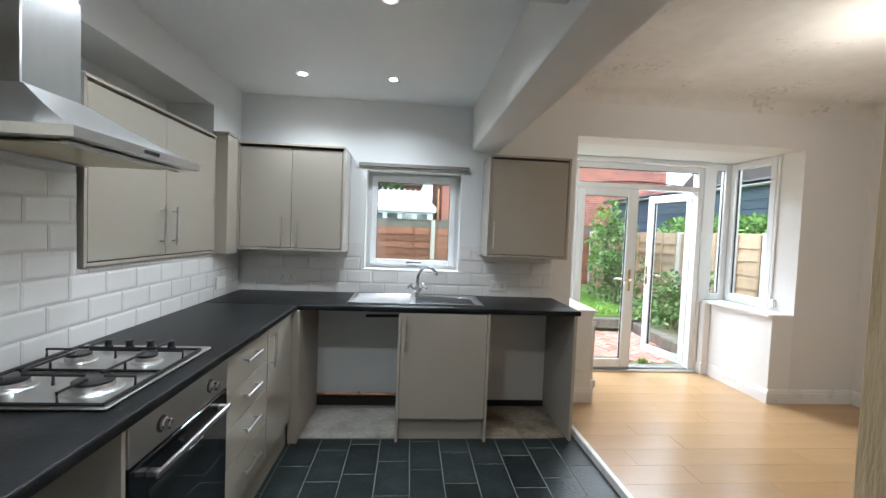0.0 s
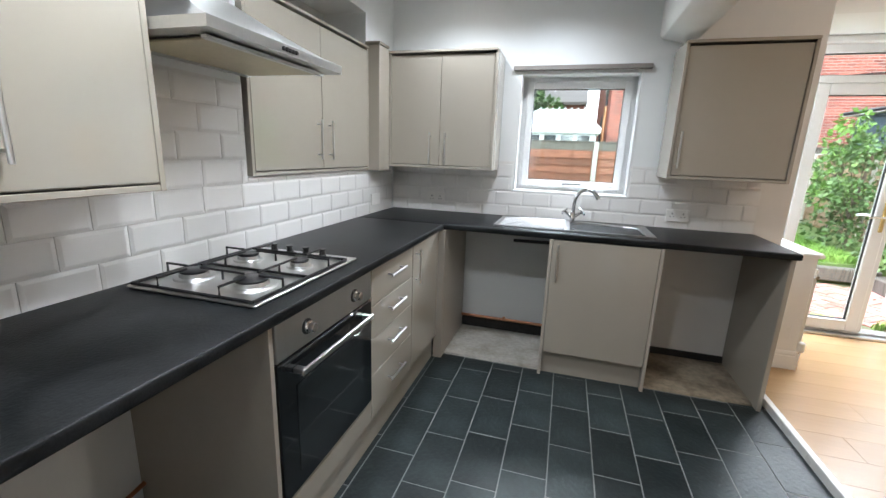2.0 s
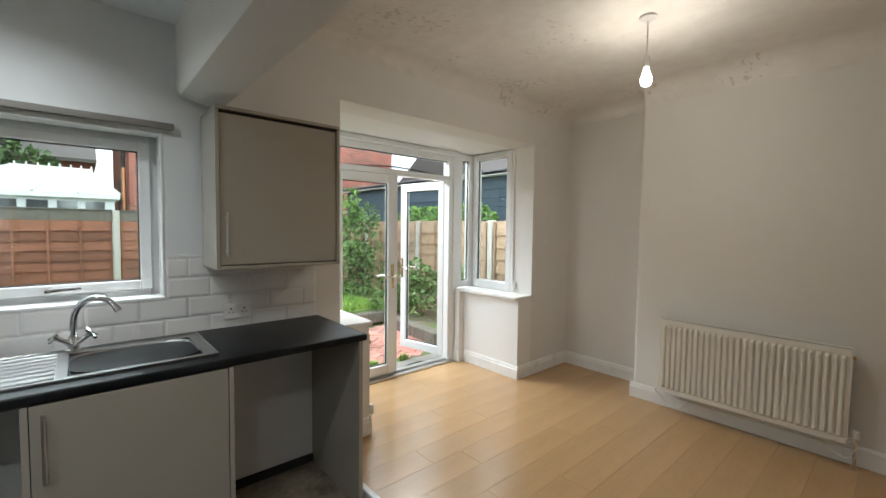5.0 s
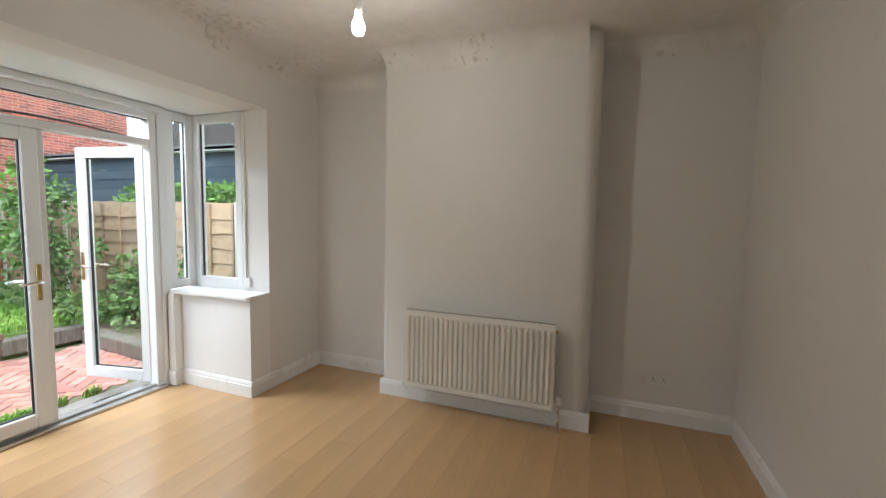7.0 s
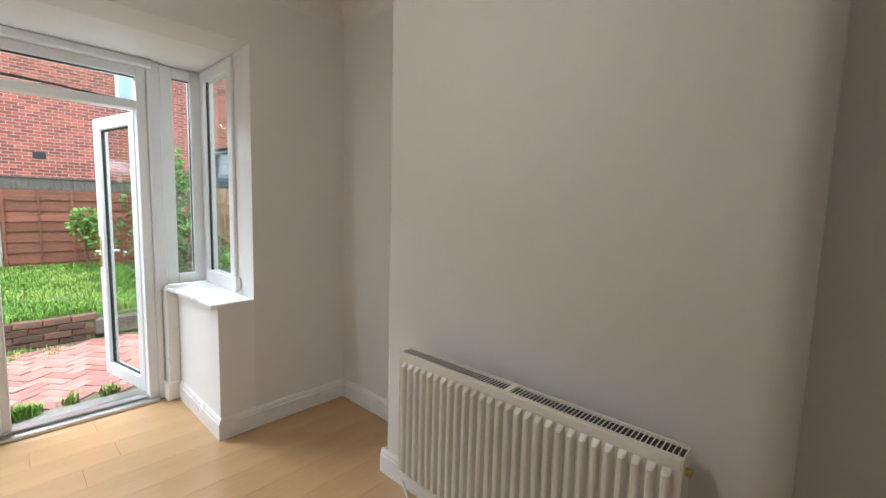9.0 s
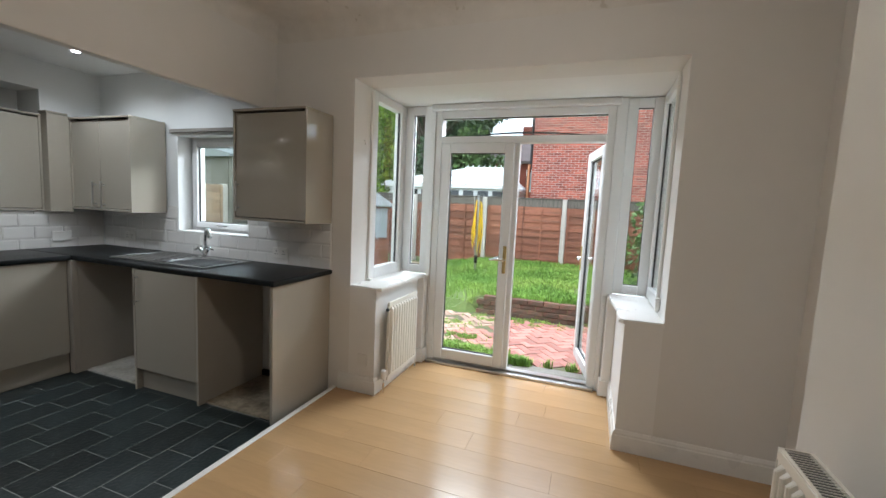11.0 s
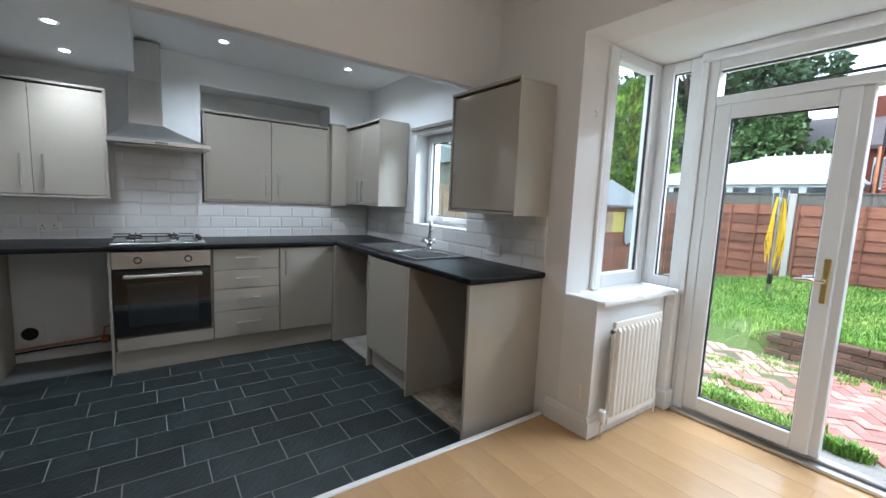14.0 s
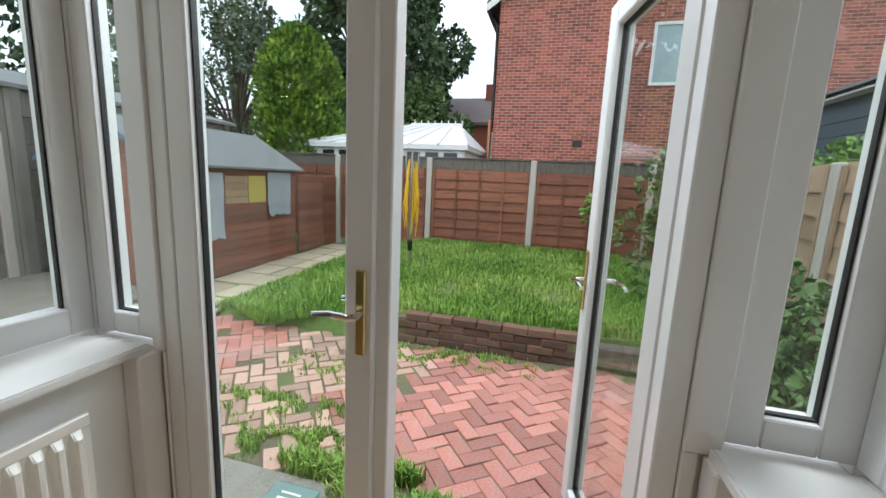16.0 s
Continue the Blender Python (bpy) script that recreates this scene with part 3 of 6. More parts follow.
solid("curtain_rail", boxes((0.955, 1.878, -0.03, -0.002, 1.988, 2.02), bevel=0.004), mat("grey_rail", (0.23, 0.21, 0.19), 0.6), "grey-brown wooden batten above the kitchen window", "rail")

# bay: front lights, door frame, side lights
bay = structure("window_bay", boxes((3.094, 3.135, 0.835, 0.95, 0.80, 2.348), bevel=0.004), UPVC, "white upvc bay with french doors and side lights", "window")
for mullion in ((4.63, 4.708, 0.835, 0.95, 0.80, 2.348), (3.125, 3.135, 0.84, 0.95, 0.0, 0.80), (4.63, 4.665, 0.84, 0.95, 0.0, 0.80)):
    part("mullion", boxes(mullion, bevel=0.004), UPVC, bay)
for x0, x1 in ((2.838, 3.092), (4.71, 4.963)):
    glazed("light", x0, x1, 0.828, 2.345, bay, 0.855, 0.07, 0.072)
def side_light(root, x, sgn, y0, y1):
    """A side window in the yz plane, its room face at x."""
    w, z0, z1 = 0.07, 0.828, 2.345
    a, b = sorted((x, x + sgn * 0.07))
    bm = boxes((a, b, y0, y0 + w, z0, z1), (a, b, y1 - w, y1, z0, z1), (a, b, y0 + w, y1 - w, z0, z0 + w + 0.02), (a, b, y0 + w, y1 - w, z1 - w, z1), bevel=0.004)
    f = part("window_frame", bm, UPVC, root)
    m0, m1 = sorted((x + sgn * 0.021, x + sgn * 0.037))
    part("seal", boxes((m0, m1, y0 + w, y0 + w + 0.007, z0 + w + 0.02, z1 - w), (m0, m1, y1 - w - 0.007, y1 - w, z0 + w + 0.02, z1 - w)), SEAL, f, "black glazing gasket")
    m0, m1 = sorted((x + sgn * 0.026, x + sgn * 0.032))
    g = part("pane", boxes((m0, m1, y0 + w + 0.002, y1 - w - 0.002, z0 + w + 0.022, z1 - w - 0.002)), GLASS, f)
    g.visible_shadow = False
side_light(bay, 2.825, -1, 0.282, 0.853)
side_light(bay, 4.955, 1, 0.282, 0.853)
part("corner_post", boxes((2.755, 2.829, 0.855, 0.93, 0.80, 2.348), bevel=0.004), UPVC, bay)
part("corner_post", boxes((4.957, 5.03, 0.855, 0.93, 0.80, 2.348), bevel=0.004), UPVC, bay)
part("head_trim", boxes((3.10, 4.66, 0.80, 0.855, 2.295, 2.349), bevel=0.008), UPVC, bay)
structure("trim_conduit", boxes((2.82, 2.84, 0.235, 0.262, 0.84, 2.33), bevel=0.004), GLOSSW, "white painted corner trim beside the bay light", "trim")
structure("trim_conduit", boxes((4.94, 4.96, 0.235, 0.262, 0.84, 2.33), bevel=0.004), GLOSSW, "white painted corner trim beside the bay light", "trim")
doorframe = structure("door_2", boxes((3.137, 3.195, 0.845, 0.945, 0.0, 2.295), (4.572, 4.629, 0.845, 0.945, 0.0, 2.295), (3.195, 4.572, 0.845, 0.945, 2.235, 2.295), (3.195, 4.572, 0.845, 0.945, 2.02, 2.075), bevel=0.004), UPVC, "white upvc french door frame with a top light", "door")
g = part("pane", boxes((3.195, 4.572, 0.885, 0.891, 2.075, 2.235)), GLASS, doorframe, "top light pane")
g.visible_shadow = False
part("seal", boxes((3.196, 4.571, 0.87, 0.9, 2.0755, 2.081), (3.196, 4.571, 0.87, 0.9, 2.229, 2.2345)), SEAL, doorframe)
# loose black gasket sagging across the top light
sag = [(3.34 + 1.16 * k / 14, 2.082 + 0.034 * math.sin(math.pi * k / 14) ** 1.3) for k in range(15)]
part("loose_gasket", prism([(x, z) for x, z in sag] + [(x, z - 0.004 - 0.012 * math.sin(math.pi * (x - 3.34) / 1.16)) for x, z in sag[::-1]], "y", 0.895, 0.899), SEAL, doorframe, "loose sagging black gasket")
part("threshold", boxes((3.137, 4.629, 0.80, 0.97, 0.0, 0.022), (3.137, 4.629, 0.86, 0.90, 0.022, 0.04), bevel=0.004), STEEL, doorframe, "worn aluminium door threshold")


def door_leaf(label):
    """A glazed leaf, hinged at x = 0 and 0.66 wide, its room face at y = 0."""
    root = thing("french_door", label, "door", (0, 0, 0), "french door leaves")
    w, h, d = 0.66, 1.975, 0.065
    s = 0.085
    stile = part("leaf_frame", boxes((0, s, 0, d, 0, h), (w - s, w, 0, d, 0, h), (s, w - s, 0, d, 0, s + 0.01), (s, w - s, 0, d, h - s, h), bevel=0.006), UPVC, root)
    part("seal", boxes((s, s + 0.006, 0.022, 0.042, s + 0.01, h - s), (w - s - 0.006, w - s, 0.022, 0.042, s + 0.01, h - s), (s + 0.007, w - s - 0.007, 0.022, 0.042, s + 0.01, s + 0.017), (s + 0.007, w - s - 0.007, 0.022, 0.042, h - s - 0.007, h - s)), SEAL, stile, "black glazing gasket")
    g = part("pane", boxes((s, w - s, 0.028, 0.034, s + 0.01, h - s)), GLASS, stile)
    g.visible_shadow = False
    lever(root, w - 0.034, 0, 0.975, -1, -1)
    lever(root, w - 0.034, d, 0.975, -1, 1)
    for z in (0.25, 1.0, 1.75):
        part("hinge", boxes((-0.012, 0.004, 0.008, 0.05, z, z + 0.09), bevel=0.003), WHITEP, root)
    return root


leaf = door_leaf("closed white upvc glazed french door leaf")
leaf.matrix_basis = pose(3.197, 0.845, 0.043)
part("astragal", boxes((0.658, 0.70, 0.02, 0.09, 0, 1.975), bevel=0.004), UPVC, leaf)
leaf2 = door_leaf("white upvc glazed french door leaf standing open")
# hinged at the other side and swung out over the patio
for o in leaf2.children_recursive:
    o.data.transform(Matrix.Diagonal((-1, 1, 1, 1)))
    o.data.flip_normals()
leaf2.matrix_basis = pose(LEAF2[0], LEAF2[1], 0.043, 0, 0, LEAF2[2])

# small fixings round the bay
solid("blind_hook", tube([(2.822, 0.14, 1.93), (2.835, 0.14, 1.93), (2.838, 0.14, 1.905), (2.83, 0.14, 1.895)], 0.004, 6), GLOSSW, "small white painted hook on the bay reveal", "hook", smooth=True)
solid("sensor_box", boxes((4.93, 4.958, 0.19, 0.225, 0.86, 0.94), bevel=0.004), WHITEP, "small white sensor box on the bay reveal", "sensor")
solid("conduit_foot", boxes((2.822, 2.86, 0.225, 0.275, 0.827, 0.842), bevel=0.003), WHITEP, "small white bracket on the sill", "bracket")


# ---------------------------------------------------------------- kitchen
WT = 0.93   # worktop height
KF = -0.04   # kitchen floor level


def bar_handle(root, p, axis, length, out, r=0.006):
    """A steel bar handle centred at p along axis, standing out by out."""
    p, o = Vector(p), Vector(out)
    a = Vector({"x": (1, 0, 0), "y": (0, 1, 0), "z": (0, 0, 1)}[axis])
    bm = bmesh.new()
    add_tube(bm, [p + o - a * length / 2, p + o + a * length / 2], r, 10)
    for s in (-0.38, 0.38):
        add_tube(bm, [p + a * length * s, p + o + a * length * s], r * 0.75, 8)
    return part("handle", bm, STEEL, root, "brushed steel bar handle", True)


def door_x(root, x, y0, y1, z0, z1, hy=None, hz=None, hl=0.16, axis="z", name="door"):
    d = part(name, boxes((x, x + 0.019, y0 + 0.0015, y1 - 0.0015, z0 + 0.0015, z1 - 0.0015), bevel=0.003, seg=2), CASHMERE, root)
    if hy is not None:
        bar_handle(d, (x + 0.019, hy, hz), axis, hl, (0.03, 0, 0))
    return d


def door_y(root, y, x0, x1, z0, z1, hx=None, hz=None, hl=0.16):
    d = part("door", boxes((x0 + 0.0015, x1 - 0.0015, y - 0.019, y, z0 + 0.0015, z1 - 0.0015), bevel=0.003, seg=2), CASHMERE, root)
    if hx is not None:
        bar_handle(d, (hx, y - 0.019, hz), "z", hl, (0, -0.03, 0))
    return d


def carcass(root, x0, x1, y0, y1, z0, z1, open_to, t=0.018, label=""):
    """A box of boards open to one side ('x+' or 'y-')."""
    b = [(x0, x1, y0, y1, z0, z0 + t), (x0, x1, y0, y1, z1 - t, z1)]
    if open_to == "x+":
        b += [(x0, x1, y0, y0 + t, z0 + t, z1 - t), (x0, x1, y1 - t, y1, z0 + t, z1 - t), (x0, x0 + t, y0 + t, y1 - t, z0 + t, z1 - t)]
    else:
        b += [(x0, x0 + t, y0, y1, z0 + t, z1 - t), (x1 - t, x1, y0, y1, z0 + t, z1 - t), (x0 + t, x1 - t, y1 - t, y1, z0 + t, z1 - t)]
    return part("body", boxes(*b), CARCASS, root, label)


# base units along the side wall
u = thing("drawer_unit", "cashmere gloss four-drawer base unit with steel handles", "cabinet", (0.3, -1.4, 0))
carcass(u, 0.02, 0.598, -1.652, -1.134, 0.13, 0.889, "x+")
for z0, z1 in ((0.13, 0.36), (0.36, 0.545), (0.545, 0.705), (0.705, 0.889)):
    door_x(u, 0.60, -1.652, -1.134, z0, z1, -1.393, (z0 + z1) / 2 + 0.015, 0.19, "y", "drawer_front")
u = thing("corner_base_unit", "cashmere gloss corner base unit with one door", "cabinet", (0.3, -0.8, 0))
carcass(u, 0.02, 0.598, -1.13, -0.08, 0.13, 0.889, "x+")
door_x(u, 0.60, -1.13, -0.645, 0.13, 0.889, -1.085, 0.75, 0.2)
part("corner_post", boxes((0.60, 0.662, -0.642, -0.60, KF, 0.889), (0.644, 0.662, -0.60, -0.02, KF, 0.889), bevel=0.002), CARCASS, u)
pl = solid("plinth", boxes((0.575, 0.592, -2.298, -0.642, KF, 0.128), bevel=0.002), CASHMERE, "cashmere plinth board under the base units", "plinth")
# oven housing
u = thing("oven_housing", "cashmere oven housing with side panels", "cabinet", (0.3, -1.97, 0))
part("side_panel", boxes((0.02, 0.62, -2.318, -2.30, KF, 0.889), bevel=0.001), CARCASS, u)
part("side_panel", boxes((0.02, 0.598, -1.672, -1.655, 0.13, 0.889)), CARCASS, u)
part("shelf", boxes((0.02, 0.598, -2.286, -1.673, 0.215, 0.233)), CARCASS, u)
part("filler_panel", boxes((0.60, 0.618, -2.285, -1.656, 0.13, 0.232), bevel=0.003), CASHMERE, u)
ov = thing("oven", "built-in single electric oven, stainless panel, black glass door", "oven", (0.3, -1.97, 0.235))
part("body", boxes((0.05, 0.60, -2.283, -1.675, 0.236, 0.868)), BLACKP, ov)
panel = part("control_panel", boxes((0.60, 0.622, -2.284, -1.658, 0.742, 0.870), bevel=0.003), STEEL, ov, "stainless steel control panel")
for y in (-2.13, -1.81):
    part("knob_bezel", lathe([(0.027, 0), (0.027, 0.003), (0.02, 0.004)], (0.622, y, 0.805), 24, "x"), BLACKP, panel, "dark ring round the knob", True)
    part("knob", lathe([(0.021, 0), (0.021, 0.012), (0.017, 0.016), (0.017, 0.03), (0.014, 0.033)], (0.622, y, 0.805), 20, "x"), CHROME, panel, "round steel knob", True)
od = part("oven_door", boxes((0.60, 0.624, -2.283, -1.659, 0.238, 0.736), bevel=0.003), BLACKGLASS, ov, "black glass oven door")
part("oven_window", boxes((0.6245, 0.626, -2.20, -1.745, 0.30, 0.63), bevel=0.0006), OVENWINDOW, od, "tinted oven window")
bm = bmesh.new()
add_box(bm, 0.655, 0.667, -2.22, -1.72, 0.676, 0.70, bevel=0.004)
add_box(bm, 0.624, 0.655, -2.215, -2.19, 0.68, 0.697, bevel=0.002)
add_box(bm, 0.624, 0.655, -1.75, -1.725, 0.68, 0.697, bevel=0.002)
part("oven_handle", bm, STEEL, od, "flat steel bar handle")
ov.location += Vector((0.004, -0.012, 0.015))
# panel at the front end and the open gap
u = thing("end_filler", "cashmere filler panel closing the run by the doorway", "cabinet", (0.3, -3.05, 0))
part("front_panel", boxes((0.60, 0.618, -3.145, -2.935, KF, 0.889), bevel=0.002), CARCASS, u)
part("side_panel", boxes((0.02, 0.60, -2.953, -2.935, KF, 0.889)), CARCASS, u)
g = thing("appliance_gap_backing", "white painted wall in the empty washing machine space", "panel", (0.03, -2.6, 0))
part("board", boxes((0.002, 0.02, -2.93, -2.31, 0.09, 0.889)), KWALL, g)
v = part("vent_plate", boxes((0.02, 0.028, -2.92, -2.76, 0.11, 0.27), bevel=0.003), WHITEP, g, "square white vent plate")
part("vent_hole", lathe([(0.05, 0), (0.05, 0.004), (0.044, 0.005)], (0.028, -2.845, 0.19), 24, "x"), BLACKP, v, "round black hole")
solid("pipe_run", tube([(0.05, -2.93, 0.075), (0.06, -2.6, 0.10), (0.055, -2.45, 0.11), (0.055, -2.40, 0.12), (0.055, -2.395, 0.19), (0.055, -2.33, 0.2)], 0.009, 8), COPPER, "tarnished copper pipe along the wall", "pipe", smooth=True)
solid("pipe_run", tube([(0.05, -2.93, 0.05), (0.07, -2.7, 0.07), (0.06, -2.36, 0.075)], 0.008, 8), BLACKP, "black waste hose lying along the wall", "pipe", smooth=True)
solid("waste_fitting", boxes((0.03, 0.09, -2.42, -2.36, 0.06, 0.12), bevel=0.01), COPPER, "dirty pipe fitting in the empty space", "pipe")

# base units along the rear wall
u = thing("sink_unit", "cashmere gloss sink base unit with one door", "cabinet", (1.66, -0.3, 0))
carcass(u, 1.36, 1.972, -0.598, -0.03, 0.125, 0.889, "y-")
part("side_panel", boxes((1.338, 1.357, -0.62, -0.02, KF, 0.889)), CARCASS, u)
part("side_panel", boxes((1.975, 1.994, -0.62, -0.02, KF, 0.889)), CARCASS, u)
door_y(u, -0.60, 1.358, 1.974, 0.125, 0.889, 1.395, 0.74, 0.24)
part("plinth", boxes((1.358, 1.974, -0.575, -0.557, KF, 0.122), bevel=0.002), CASHMERE, u)
u = thing("worktop_support", "tall cashmere gloss end panel closing the worktop run", "panel", (2.64, -0.3, 0))
part("panel", boxes((2.616, 2.64, -0.612, -0.003, KF, 0.8905), bevel=0.002), CASHMERE, u)
for x0, x1 in ((0.664, 1.336), (1.996, 2.614)):
    solid("bare_floor", boxes((x0, x1, -0.56, -0.03, -0.055, -0.028)), CONCRETE if x0 < 1 else DIRTYSLAB, "bare rough concrete where an appliance stood", "floor patch")
    solid("damp_course", boxes((x0, x1, -0.028, -0.003, -0.04, 0.055 if x0 < 1 else 0.015)), ROUGHBLACK, "rough black strip at the wall foot", "wall strip")
    bm = bmesh.new()
    add_tube(bm, [(x0, -0.05, 0.075), (x1, -0.05, 0.075)], 0.011, 10)
    add_tube(bm, [((x0 + x1) / 2 + 0.02, -0.05, 0.075), ((x0 + x1) / 2 + 0.02, -0.05, 0.095)], 0.013, 10)
    if x0 < 1:
        solid("pipe_run", bm, COPPER, "old copper pipe along the wall foot", "pipe", smooth=True)
    else:
        bm.free()
solid("waste_pipe", tube([(1.337, -0.3, 0.80), (1.08, -0.3, 0.795)], 0.012, 10), BLACKP, "black waste pipe under the worktop", "pipe", smooth=True)

# worktops
def worktop(outline, label):
    bm = prism(outline, "z", 0.891, WT)
    bmesh.ops.bevel(bm, geom=[e for e in bm.edges if abs(e.verts[0].co.z - e.verts[1].co.z) < 0.001], offset=0.011, segments=3, affect="EDGES", profile=0.5)
    return solid("worktop", bm, WORKTOP, label, "worktop", "worktops", True)
worktop([(0.012, -3.148), (0.647, -3.148), (0.647, -0.63), (0.012, -0.63)], "black speckled laminate worktop with the hob")
worktop([(0.012, -0.6285), (0.655, -0.6285), (0.668, -0.625), (2.658, -0.625), (2.658, -0.004), (0.012, -0.004)], "black laminate worktop with the steel sink")


def wall_unit_y(name, x0, x1, z0, z1, doors, label, hx, hz):
    u = thing(name, label, "cabinet", ((x0 + x1) / 2, -0.15, z0), "wall cupboards")
    carcass(u, x0 + 0.018, x1 - 0.018, -0.29, -0.013, z0 + 0.02, z1 - 0.02, "y-")
    part("side_panel", boxes((x0, x0 + 0.017, -0.318, -0.012, z0, z1), bevel=0.001), CASHMERE, u)
    part("side_panel", boxes((x1 - 0.017, x1, -0.318, -0.012, z0, z1), bevel=0.001), CASHMERE, u)
    part("cornice", boxes((x0, x1, -0.325, -0.012, z1 + 0.0005, z1 + 0.018), bevel=0.003), CASHMERE, u)
    part("pelmet", boxes((x0 + 0.017, x1 - 0.017, -0.318, -0.012, z0, z0 + 0.018), bevel=0.002), CASHMERE, u)
    k = (x1 - x0 - 0.036) / doors
    for i in range(doors):
        a = x0 + 0.018 + i * k
        door_y(u, -0.292, a, a + k, z0 + 0.022, z1 - 0.012, hx[i], hz, 0.22)
    return u


wall_unit_y("wall_cupboard", 0.105, 0.89, 1.28, 2.062, 2, "two-door cashmere gloss wall cupboard on the rear wall", (0.43, 0.545), 1.42)
wall_unit_y("wall_cupboard", 2.0, 2.652, 1.285, 2.067, 1, "single-door cashmere gloss wall cupboard above the worktop end", (2.045,), 1.46)


def wall_unit_x(name, y0, y1, xf, z0, z1, label, hz, x0=0.003):
    u = thing(name, label, "cabinet", (x0, (y0 + y1) / 2, z0), "wall cupboards")
    carcass(u, x0, xf - 0.02, y0 + 0.018, y1 - 0.018, z0 + 0.02, z1 - 0.02, "x+")
    part("side_panel", boxes((x0, xf, y0, y0 + 0.017, z0, z1), bevel=0.001), CASHMERE, u)
    part("side_panel", boxes((x0, xf, y1 - 0.017, y1, z0, z1), bevel=0.001), CASHMERE, u)
    part("cornice", boxes((x0, xf + 0.006, y0, y1, z1 + 0.0005, z1 + 0.018), bevel=0.003), CASHMERE, u)
    part("pelmet", boxes((x0, xf, y0 + 0.017, y1 - 0.017, z0, z0 + 0.018), bevel=0.002), CASHMERE, u)
    mid = (y0 + y1) / 2
    door_x(u, xf - 0.018, y0 + 0.018, mid, z0 + 0.022, z1 - 0.012, mid - 0.055, hz, 0.22)
    door_x(u, xf - 0.018, mid, y1 - 0.018, z0 + 0.022, z1 - 0.012, mid + 0.062, hz, 0.22)
    return u


wall_unit_x("wall_cupboard", -3.148, -2.305, 0.29, 1.258, 2.06, "two-door cashmere gloss wall cupboard beside the hood", 1.45)
wall_unit_x("wall_cupboard", -1.645, -0.475, 0.022, 1.255, 2.06, "two-door cashmere gloss cupboard set into the wall recess", 1.44, -0.30)
c = thing("corner_filler", "tall cashmere corner filler between two wall cupboards", "cabinet", (0.06, -0.4, 1.25))
part("panel", boxes((0.003, 0.104, -0.474, -0.30, 1.25, 2.09), bevel=0.003), CASHMERE, c)
part("cornice", boxes((0.0, 0.112, -0.482, -0.326, 2.0905, 2.108), bevel=0.002), CASHMERE, c)

# cooker hood
hd = thing("cooker_hood", "stainless steel chimney cooker hood", "cooker hood", (0.25, -1.975, 1.64))
bm = bmesh.new()
y0, y1 = -2.302, -1.635
def ring(xa, xb, ya, yb, z):
    return [bm.verts.new(p) for p in ((xa, ya, z), (xb, ya, z), (xb, yb, z), (xa, yb, z))]
rings = [ring(0.012, 0.482, y0, y1, 1.688), ring(0.012, 0.482, y0, y1, 1.718)]
for k in range(1, 7):
    t = k / 6
    e = t ** 0.92
    rings.append(ring(0.012, 0.482 + (0.245 - 0.482) * e, y0 + (-2.175 - y0) * e, y1 + (-1.94 - y1) * e, 1.718 + 0.142 * t ** 1.15))
for a, b in zip(rings, rings[1:]):
    for k in range(4):
        bm.faces.new((a[k], a[(k + 1) % 4], b[(k + 1) % 4], b[k]))
bm.faces.new(rings[-1])
bm.faces.new(rings[0][::-1])
canopy = part("canopy", bm, STEEL, hd, "", True)
part("filter", boxes((0.09, 0.40, y0 + 0.07, y1 - 0.07, 1.676, 1.684), bevel=0.002), GREASY, hd, "greasy yellowed metal hood filter")
for q0, q1 in ((0.06, 0.082), (0.408, 0.43)):
    part("filter_rail", boxes((q0, q1, y0 + 0.05, y1 - 0.05, 1.673, 1.684), bevel=0.002), STEEL, hd)
part("chimney", boxes((0.012, 0.235, -2.17, -1.945, 1.85, 2.20), (0.012, 0.23, -2.165, -1.95, 2.20, 2.50), bevel=0.003), STEEL, hd)
for k in range(5):
    part("button", lathe([(0.007, 0), (0.007, 0.006), (0.005, 0.007)], (0.482, -2.0 + k * 0.0165, 1.703), 10, "x"), BLACKP, hd, "small black push button")

# gas hob
hb = thing("gas_hob", "four-burner stainless gas hob with black pan supports", "hob", (0.29, -1.98, WT))
bm = boxes((0.045, 0.545, -2.285, -1.67, WT + 0.001, WT + 0.011), bevel=0.004)
plate = part("hob_plate", bm, STEEL, hb)
BURN = [(0.17, -2.14, 0.045), (0.41, -2.14, 0.055), (0.17, -1.88, 0.04), (0.41, -1.88, 0.035)]
for bx, by, r in BURN:
    base = part("burner_base", lathe([(r * 1.45, 0), (r * 1.35, 0.006), (r * 1.05, 0.008), (r * 1.0, 0.018), (r * 0.98, 0.02)], (bx, by, WT + 0.011), 28), STEEL, hb, "ring-shaped steel burner base", True)
    part("burner_cap", lathe([(r * 0.92, 0), (r, 0.003), (r, 0.008), (r * 0.9, 0.011)], (bx, by, WT + 0.031), 28), IRON, base, "black enamel burner cap", True)
